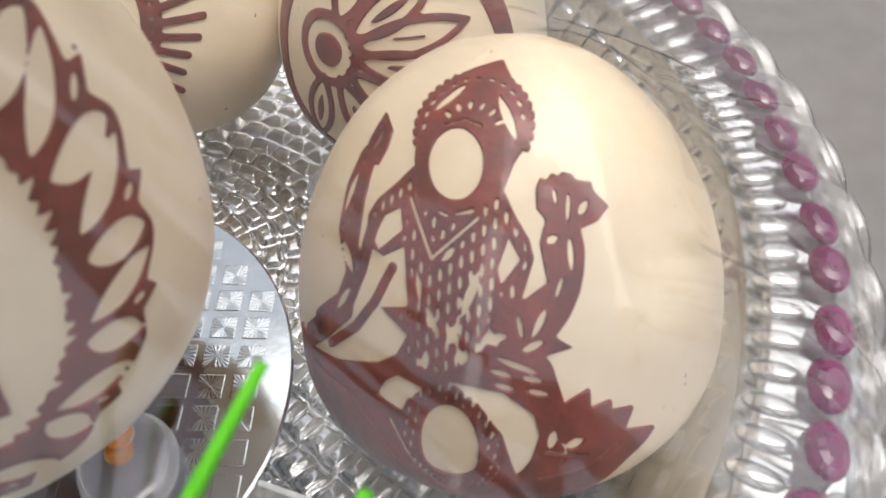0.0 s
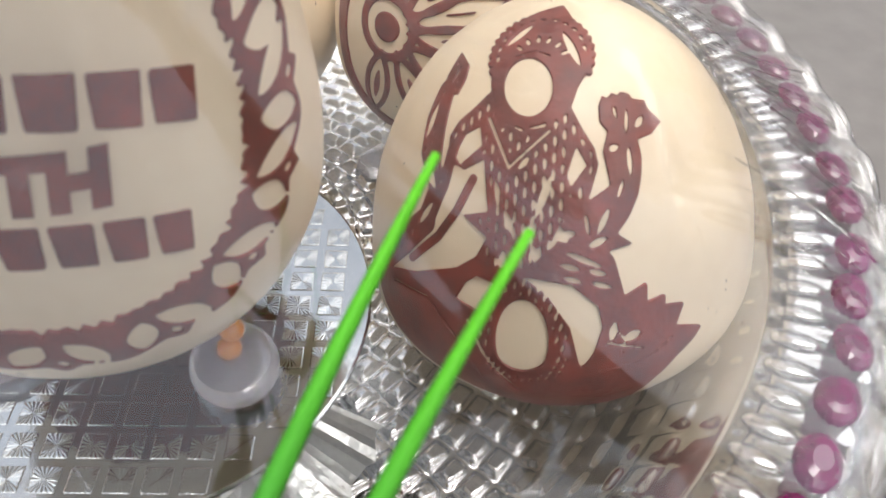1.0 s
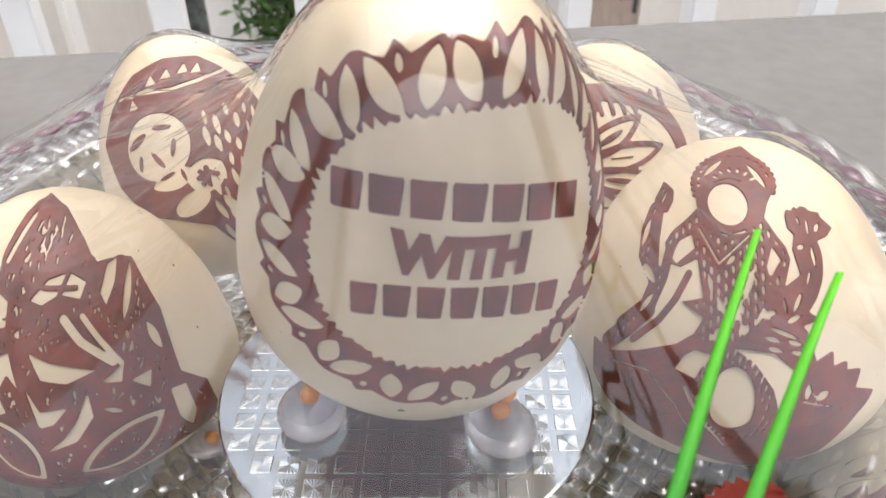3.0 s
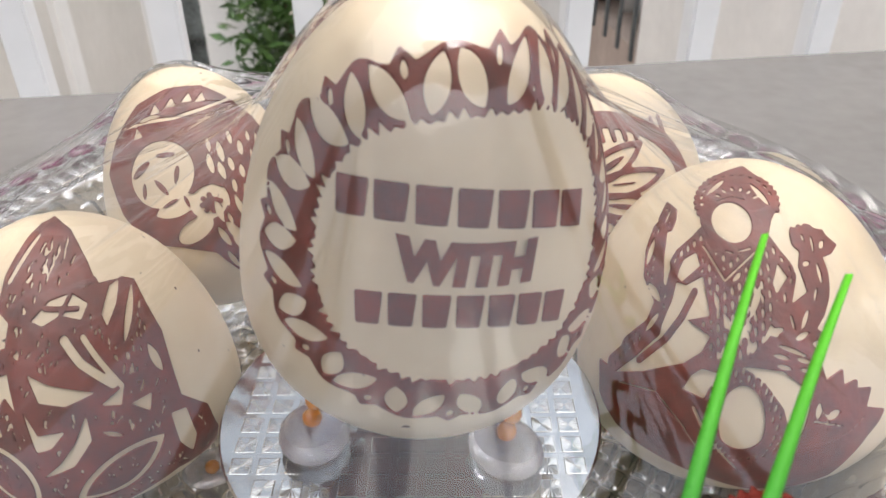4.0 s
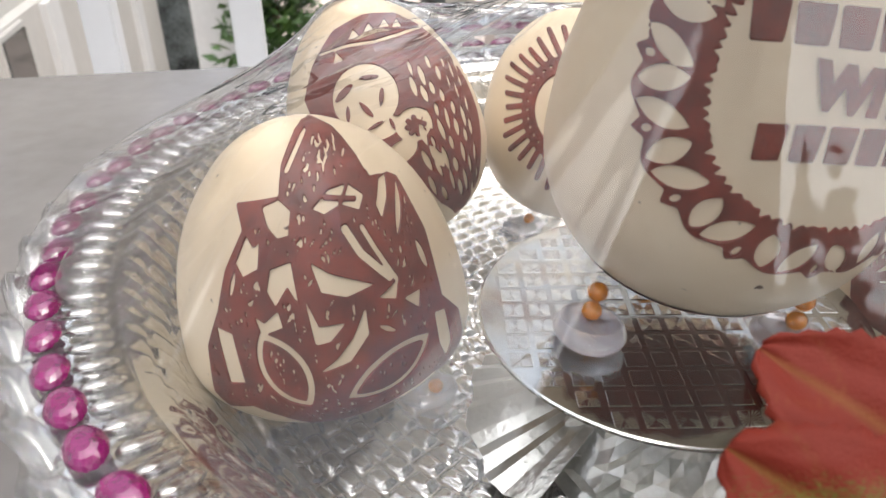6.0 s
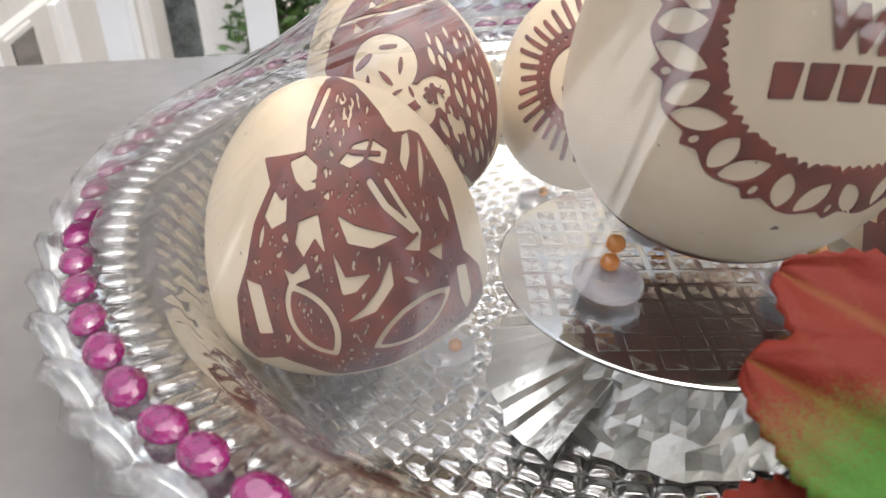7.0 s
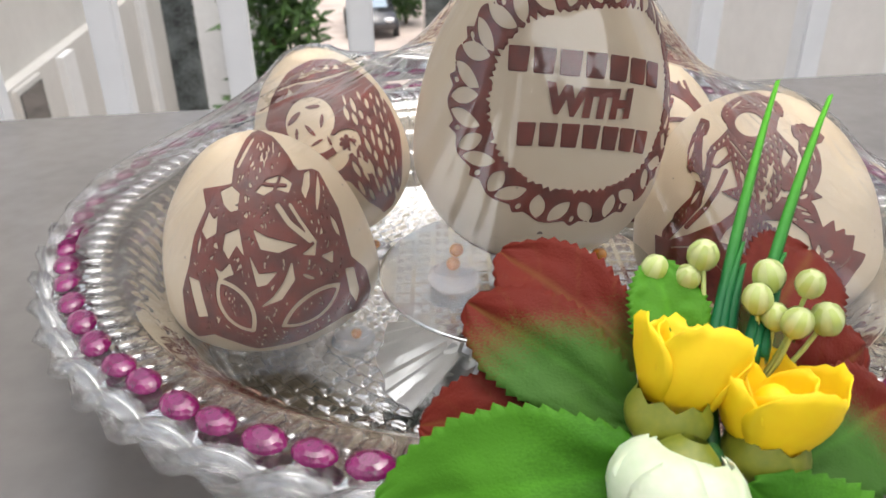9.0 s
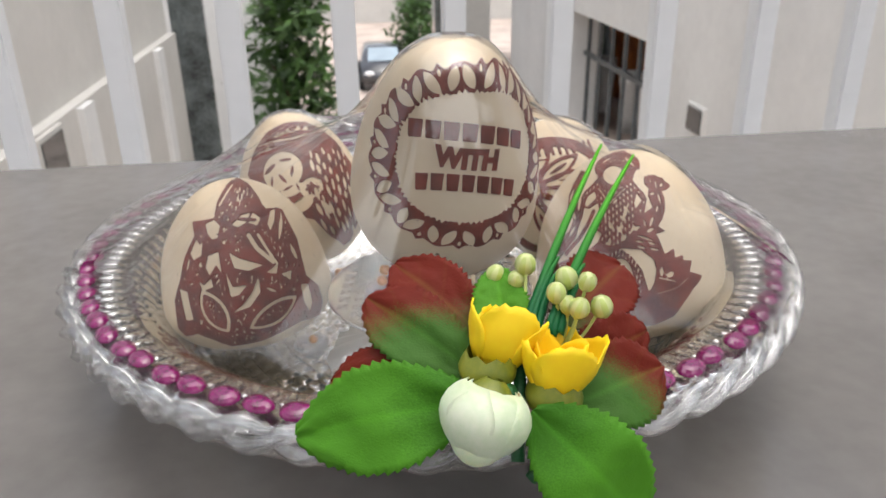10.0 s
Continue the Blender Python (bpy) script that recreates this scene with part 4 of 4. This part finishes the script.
for k, (turn, spread) in enumerate(((-172, 66), (-28, 40), (62, 60), (124, 58))):
    ob = part("pleated_fan", pleated(k, spread, 0.040), FOIL, stand, smooth=False, m=pose(0, 0, 0, 0, 0, turn))
    mod = ob.modifiers.new("thickness", "SOLIDIFY")
    mod.thickness = 0.0004

# ---- pebbles and beads that prop the coconuts ----


def prop(x, y, z, lift=0.0):
    p = part("pebble", ball(0.0110, 0.0092, 0.0034, 24, 12), PEBBLE, m=pose(x, y, z + 0.0033, 0, 0, 40 * x / 0.01))
    tagged(p, "milky white flat pebble under a coconut", "pebble", "pebbles under the coconuts")
    for k in range(2):
        b = part("bead", ball(0.0027, 0.0027, 0.0025, 16, 10), AMBER, m=pose(x + 0.0012 * k, y + 0.001 * k, z + 0.0088 + 0.0050 * k))
        tagged(b, "glossy amber bead on a milky pebble", "bead", "beads under the coconuts")


for x, y in ((-0.0205, -0.0735), (0.029, -0.0785), (0.004, -0.035)):
    prop(x, y, BZ + 0.0006)


def low_prop(x, y):
    p = part("pebble", ball(0.0095, 0.008, 0.0032, 24, 12), PEBBLE, m=pose(x, y, FLOOR + 0.0046, 0, 0, 30))
    tagged(p, "milky white flat pebble on the glass tray", "pebble", "pebbles under the coconuts")
    b = part("bead", ball(0.0024, 0.0024, 0.0022, 16, 10), AMBER, m=pose(x + 0.002, y - 0.004, FLOOR + 0.0096))
    tagged(b, "glossy amber bead on a milky pebble", "bead", "beads under the coconuts")


for x, y in ((-0.122, -0.054), (-0.062, -0.046), (0.088, -0.030), (0.124, -0.028), (-0.060, 0.034), (-0.022, 0.060), (0.052, 0.036), (0.09, 0.034)):
    low_prop(x, y)

# ---- artificial flower spray on the front rim ----
spray = thing("flower_spray", pose(0.03, -0.185, 0.052), "artificial spray with yellow roses and red-green leaves on the rim", "flowers")
SP = Vector((0.03, -0.185, 0.052))


def local(*p):
    return Vector(p) - SP


def leaf(base, tip, up, width, mat, seed, curl=0.004):
    """A toothed leaf with a bent midrib, side veins and a slight fold."""
    b, t, u = local(*base), local(*tip), Vector(up).normalized()
    d = t - b
    blunt = 0.0 if mat is GREEN_LEAF else 0.40
    side = d.cross(u).normalized()
    nrm = side.cross(d).normalized()
    tilt = 1 if side.z > 0 else -1
    bm, rows, n = bmesh.new(), [], 72
    lay = bm.verts.layers.float.new("along")
    vein = bm.verts.layers.float.new("vein")
    for i in range(n + 1):
        s = i / n
        w = width / 2 * (math.sin(math.pi * (0.02 + 0.972 * s ** (1.0 + blunt))) ** (0.72 - 0.2 * blunt)) * (1 + 0.04 * noise.noise(Vector((i * 0.16, seed * 2.3, 4))))
        saw = (i % 4) / 3 if 4 < i < n else 0
        soft = math.sin(math.pi * min(1, 1.02 - s)) ** 0.5 if s > 0.5 else 1.0
        row = []
        for j in range(-8, 9):
            q = j / 8
            ww = w * q + (math.copysign(0.0017 * saw * (0.7 + 0.5 * noise.noise(Vector((i // 4 * 1.7, seed, j)))), q) if abs(j) == 8 else 0)
            rib = abs(math.sin(abs(q) * 2.6 - s * 13))
            ripple = 0.00035 * rib ** 0.5 * min(1, 3 * abs(q)) * soft - 0.0002 * math.exp(-(q * 6) ** 2) + 0.0022 * noise.noise(Vector((s * 3, q * 1.5, seed))) + 0.0006 * noise.noise(Vector((s * 9, q * 5, seed + 7)))
            v = bm.verts.new(b + d * s + side * ww + nrm * (curl * math.sin(math.pi * s) + 0.04 * abs(ww) * soft + ripple))
            v[lay] = max(0, min(1, 0.88 * s + 0.10 * abs(q) ** 2 + (0.17 * q * tilt if mat is RED_LEAF else 0)))
            v[vein] = max(math.exp(-(q * 14) ** 2), 0.45 * soft * max(0, 1 - rib * 6))
            row.append(v)
        rows.append(row)
    for a, c in zip(rows, rows[1:]):
        for j in range(16):
            bm.faces.new((a[j], a[j + 1], c[j + 1], c[j]))
    ob = part("leaf", bm, mat, spray)
    mod = ob.modifiers.new("thickness", "SOLIDIFY")
    mod.thickness = 0.0004
    return ob


leaf((0.026, -0.168, 0.074), (-0.009, -0.136, 0.090), (0.1, -0.7, 0.7), 0.024, RUST_LEAF, 1)
leaf((0.024, -0.178, 0.066), (-0.018, -0.151, 0.084), (0.1, -0.75, 0.65), 0.0255, RED_LEAF, 2)
leaf((0.012, -0.176, 0.067), (-0.030, -0.168, 0.060), (0.1, -0.5, 0.85), 0.022, RUST_LEAF, 3)
leaf((0.020, -0.194, 0.071), (-0.040, -0.184, 0.050), (0.1, -0.75, 0.65), 0.033, GREEN_LEAF, 4)
leaf((0.040, -0.192, 0.062), (0.083, -0.168, 0.066), (0.0, -0.75, 0.65), 0.028, RED_LEAF, 5)
leaf((0.046, -0.165, 0.078), (0.076, -0.128, 0.085), (0.0, -0.7, 0.7), 0.027, RUST_LEAF, 6)
leaf((0.044, -0.172, 0.066), (0.080, -0.156, 0.073), (0.0, -0.9, 0.4), 0.022, RUST_LEAF, 7)
leaf((0.030, -0.170, 0.074), (0.027, -0.148, 0.094), (0.0, -0.9, 0.5), 0.018, GREEN_LEAF, 8)
leaf((0.036, -0.200, 0.071), (0.072, -0.206, 0.032), (0.1, -0.85, 0.5), 0.033, GREEN_LEAF, 9)


def rose(at, axis, r, mat, seed, name, label, whorls=((0.45, 1.15, 3), (0.72, 1.2, 3), (1.0, 1.15, 4)), shut=False):
    """A rose of cupped overlapping petals round a core."""
    ax = Vector(axis).normalized()
    q = ax.to_track_quat("Z", "Y").to_matrix().to_4x4()
    core = 0.62 if shut else 0.45
    head = part(name, ball(r * core, r * core, r * 0.75, 16, 10, (0, 0, r * (0.8 if shut else 0.35))), mat, spray, label, m=Matrix.Translation(local(*at)) @ q)
    rng = random.Random(seed)
    for k, (rad, hgt, n) in enumerate(whorls):
        for p in range(n):
            a0 = 2 * math.pi * (p + 0.4 * k) / n + rng.uniform(-0.2, 0.2)
            half = math.pi / n * (1.9 if shut else 1.35)
            lip = rng.uniform(0.85, 1.1)

            def f(i, j, a0=a0, half=half, rad=rad, hgt=hgt, lip=lip, p=p, k=k):
                s, c = j / 8, (i - 6) / 6
                a = a0 + half * c * (0.55 + 0.45 * math.sin(math.pi * min(1, s * 0.75 + 0.15)))
                rr = r * rad * (0.55 + 0.52 * math.sin(s * 1.9)) * (1 + 0.05 * noise.noise(Vector((c * 2, s * 3, seed + p + 5 * k)))) + r * 0.10 * s ** 4 * k
                if shut:
                    rr = r * rad * math.sin(math.pi * (0.16 + 0.83 * s)) ** 0.7
                z = r * hgt * (1 if shut else lip) * (s ** 1.1) * (1 - (0.05 if shut else 0.22) * c * c * s) * 1.25 + r * 0.05 * noise.noise(Vector((c * 3, s, seed * 3 + p)))
                if not shut:
                    z += r * s ** 3 * (0.035 * (i % 2) + 0.10 * noise.noise(Vector((c * 5, seed + 1.3 * p, k))))
                    rr += r * s ** 2 * 0.07 * math.sin(4 * c + p + seed)
                return (rr * math.cos(a), rr * math.sin(a), z)

            ob = part("petal", grid(f, 13, 9), mat, head)
            mod = ob.modifiers.new("thickness", "SOLIDIFY")
            mod.thickness = 0.0003
    return head


def calyx(at, axis, r):
    ax = Vector(axis).normalized()
    q = ax.to_track_quat("Z", "Y").to_matrix().to_4x4()

    def f(i, j):
        a, s = 2 * math.pi * i / 30, j / 9
        rr = r * math.sin((0.08 + 0.66 * s) * math.pi) ** 0.75
        z = r * 1.35 * s + (r * 0.42 * abs((a / (2 * math.pi) * 7.5) % 1 - 0.5) if j == 9 else 0)
        return (rr * math.cos(a), rr * math.sin(a), z)

    part("calyx", grid(f, 30, 10, close_u=True), CALYX, spray, "rounded olive green calyx", m=Matrix.Translation(local(*at)) @ q)


rose((0.0250, -0.1830, 0.0765), (0.30, 0.46, 0.85), 0.0122, YELLOW, 11, "rose_head", "bright yellow cloth rose", ((0.60, 1.15, 3), (0.92, 1.2, 4)))
rose((0.0440, -0.1865, 0.0690), (0.14, 0.22, 0.95), 0.0128, YELLOW, 12, "rose_head", "bright yellow cloth rose", ((0.60, 1.1, 3), (0.95, 1.15, 4)))
calyx((0.0222, -0.1865, 0.0690), (0.10, 0.12, 0.95), 0.0092)
calyx((0.0425, -0.1890, 0.0610), (0.16, 0.06, 0.95), 0.0092)
rose((0.0245, -0.197, 0.0775), (-0.28, -0.35, -0.85), 0.0158, IVORY, 13, "rose_bud", "closed ivory cloth rosebud", ((0.74, 1.15, 3), (0.90, 1.20, 4)), True)
calyx((0.0250, -0.1965, 0.0800), (-0.28, -0.35, -0.85), 0.0075)

# fine buds on thin stalks
bud_places = [(0.027, -0.151, 0.0925), (0.037, -0.154, 0.0978), (0.034, -0.155, 0.0925), (0.0462, -0.166, 0.0930), (0.0500, -0.161, 0.0960), (0.0555, -0.169, 0.0985), (0.0530, -0.172, 0.0905), (0.0605, -0.170, 0.0900), (0.0500, -0.168, 0.0895)]
for k, p in enumerate(bud_places):
    c = local(*p)
    root = local(0.034 if k < 3 else 0.046, -0.172, 0.072)
    part("stalk", tube(bend([root, (root + c) / 2 + Vector((0.001, 0, -0.002)), c], 7), 0.0006, 6), BUD, spray)
    r = 0.0033 + 0.0003 * math.sin(k * 2.1)
    b = part("bud", ball(r, r, r * 1.12, 20, 12), BUD_PALE, spray, "pale round bud with lime ribs", m=Matrix.Translation(c) @ pose(0, 0, 0, 12 * math.sin(k), 20 * math.cos(k * 1.7), 30 * k))
    for s in range(5):
        a0 = 2 * math.pi * s / 5
        part("sepal", grid(lambda i, j, a0=a0, r=r: tuple((r * 1.05) * v for v in (math.sin(0.1 + 2.6 * j / 7) * math.cos(a0 + (i - 1) * 0.30), math.sin(0.1 + 2.6 * j / 7) * math.sin(a0 + (i - 1) * 0.30), -1.12 * math.cos(0.1 + 2.6 * j / 7))), 3, 8), BUD, b)

# grass-like blades, each a bundle of fibres that runs out in one point
for tip, root, w in (((0.0700, -0.102, 0.1245), (0.0375, -0.173, 0.082), 0.0025), ((0.0800, -0.113, 0.1235), (0.0445, -0.175, 0.082), 0.0026)):
    for k in range(3):
        b = local(*root) + Vector((0.0024 * (k - 1), 0.001 * k, 0))
        t = b + (local(*tip) - b) * (1, 0.36, 0.28)[k]
        d = t - b
        side = d.cross(Vector((0, -1, 0.4))).normalized()

        def f(i, j, b=b, d=d, side=side, w=w):
            s, c = i / 16, (j - 2) / 2
            ww = w * (1 - s ** 1.5) * (0.9 + 0.3 * math.sin(s * 2.6)) + 0.0001
            return b + d * s + side * c * ww / 2 + Vector((0, 0.006 * s * (1 - s), 0.010 * s * (1 - s))) + Vector((0, 0.0009 * abs(c), -0.0009 * abs(c)))

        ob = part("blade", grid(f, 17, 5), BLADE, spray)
        mod = ob.modifiers.new("thickness", "SOLIDIFY")
        mod.thickness = 0.0005
for pts in ([(0.030, -0.196, 0.076), (0.022, -0.192, 0.064), (0.012, -0.190, 0.052)], [(0.046, -0.196, 0.066), (0.042, -0.200, 0.054), (0.036, -0.202, 0.047)], [(0.034, -0.176, 0.076), (0.033, -0.190, 0.064), (0.032, -0.200, 0.052)]):
    part("stem", tube(bend([local(*p) for p in pts], 8), 0.0022, 8), STEM, spray)

# ---- cling film drawn over the whole tray ----
EGGS = [(*e[:3], *e[5:]) for e in (CENTRE, DOMED, SEATED, STREAKED, RAYED, PETALLED)]
TILTS = [e[3:5] for e in (CENTRE, DOMED, SEATED, STREAKED, RAYED, PETALLED)]
ext = 0.192


def film_grid(nf):
    xs = np.linspace(-ext, ext, nf)
    X, Y = np.meshgrid(xs, xs, indexing="ij")
    rr = np.hypot(X, Y)
    under = np.where(rr > 0.168, 0.0512, -0.01)
    for (cx, cy, cz, a, hl, hu), (rx, ry) in zip(EGGS, TILTS):
        R3 = np.array(Euler((radians(rx), radians(ry), 0)).to_matrix())
        best = np.full(X.shape, -1.0)
        for z in np.linspace(cz - 0.005, cz + 0.067, 97):
            q = np.stack((X - cx, Y - cy, np.full(X.shape, z - cz)), -1) @ R3
            h = np.where(q[..., 2] < 0, hl, hu)
            g = (q[..., 0] ** 2 + q[..., 1] ** 2) / a ** 2 + (q[..., 2] / h) ** 2
            best = np.where(g < 1.04, z, best)
        under = np.maximum(under, best + 0.0012)
    return X, Y, rr, under


def stretch(H, low, rr, steps):
    for it in range(steps):
        avg = (np.roll(H, 1, 0) + np.roll(H, -1, 0) + np.roll(H, 1, 1) + np.roll(H, -1, 1)) / 4
        H = np.where(rr > 0.183, 0.0512, np.maximum(low, avg))
    return H


CX, CY, CR, clow = film_grid(97)
H = stretch(np.maximum(clow, 0.0512 + 0.11 * np.clip((0.183 - CR) / 0.1, 0, 1)), clow, CR, 1600)
NF = 401
FX, FY, FR, low = film_grid(NF)
k = np.linspace(0, 96, NF)
k0 = np.minimum(k.astype(int), 95)
kf = k - k0
H = H[k0] * (1 - kf)[:, None] + H[k0 + 1] * kf[:, None]
H = H[:, k0] * (1 - kf) + H[:, k0 + 1] * kf
H = stretch(np.maximum(H, low), low, FR, 90)
for cx, cy, amp, n in ((0.012, -0.068, 0.0005, 13), (-0.085, -0.035, 0.0004, 11), (-0.07, 0.05, 0.0005, 11), (0.10, -0.02, 0.0004, 9)):
    an, di = np.arctan2(FY - cy, FX - cx), np.hypot(FX - cx, FY - cy)
    H = H + amp * np.sin(n * an + 2.0 * np.sin(3 * an)) ** 3 * np.exp(-((di - 0.055) / 0.03) ** 2) * (H - low > 0.002)
H = np.maximum(H, low)
# fine creases that run out from the peaks
rng = random.Random(21)
for px, py in ((0.012, -0.066), (-0.094, -0.040), (-0.070, 0.050), (0.105, -0.020), (0.012, -0.066)):
    for k in range(11):
        a, ln = rng.uniform(0, 6.28), rng.uniform(0.04, 0.10)
        x0, y0 = px + 0.022 * math.cos(a), py + 0.022 * math.sin(a)
        ex, ey = ln * math.cos(a + rng.uniform(-0.3, 0.3)), ln * math.sin(a + rng.uniform(-0.3, 0.3))
        t = np.clip(((FX - x0) * ex + (FY - y0) * ey) / (ex * ex + ey * ey), 0, 1)
        dist = np.hypot(FX - x0 - t * ex, FY - y0 - t * ey)
        H = H + rng.uniform(0.0003, 0.0008) * np.exp(-(dist / 0.0014) ** 2) * np.sin(np.pi * np.clip(t, 0.02, 0.98))
# drawn folds that run in bundles between the peaks
rng = random.Random(33)
folds = []
for (x0, y0), (x1, y1), n, spread in (((0.0, -0.045), (-0.085, 0.012), 7, 0.022), ((-0.012, -0.050), (-0.095, -0.020), 4, 0.014), ((0.0, -0.04), (-0.05, 0.05), 4, 0.02),
                                      ((0.030, -0.055), (0.13, -0.005), 6, 0.03), ((-0.115, -0.03), (-0.175, 0.03), 4, 0.03), ((0.12, -0.06), (0.17, -0.07), 4, 0.03), ((-0.08, 0.05), (-0.14, 0.09), 4, 0.03)):
    for k in range(n):
        o = spread * ((k + 0.5) / n - 0.5)
        folds.append((x0 + 0.4 * o, y0 + 0.6 * o, x1 + o + rng.uniform(-0.006, 0.006), y1 + 0.8 * o + rng.uniform(-0.006, 0.006), rng.uniform(0.0018, 0.0040), rng.uniform(0.0011, 0.0022)))
for x0, y0, x1, y1, amp, w in folds:
    ex, ey = x1 - x0, y1 - y0
    t = np.clip(((FX - x0) * ex + (FY - y0) * ey) / (ex * ex + ey * ey), 0, 1)
    bow = 0.007 * np.sin(np.pi * t)
    dist = np.hypot(FX - x0 - t * ex, FY - y0 - t * ey - bow)
    H = H + amp * np.exp(-(dist / w) ** 2) * np.sin(np.pi * np.clip(t, 0.02, 0.98)) ** 0.5
for it in range(1):
    H = np.maximum(low, (2 * H + np.roll(H, 1, 0) + np.roll(H, -1, 0) + np.roll(H, 1, 1) + np.roll(H, -1, 1)) / 6)
bm = bmesh.new()
fv = {}
for i in range(NF):
    for j in range(NF):
        ang = math.degrees(math.atan2(FY[i, j], FX[i, j]))
        hem = 0.1825 if not -162 < ang < -40 else 0.167 + 0.003 * math.sin(ang * 0.35)
        if FR[i, j] < hem + 0.0013:
            k = min(1.0, hem / max(FR[i, j], 1e-6))
            fv[i, j] = bm.verts.new((FX[i, j] * k, FY[i, j] * k, H[i, j]))
for i, j in list(fv):
    if (i + 1, j) in fv and (i, j + 1) in fv and (i + 1, j + 1) in fv:
        bm.faces.new((fv[i, j], fv[i + 1, j], fv[i + 1, j + 1], fv[i, j + 1]))
tagged(part("cling_film", bm, FILM), "clear cling film stretched over the coconuts and tray", "film")
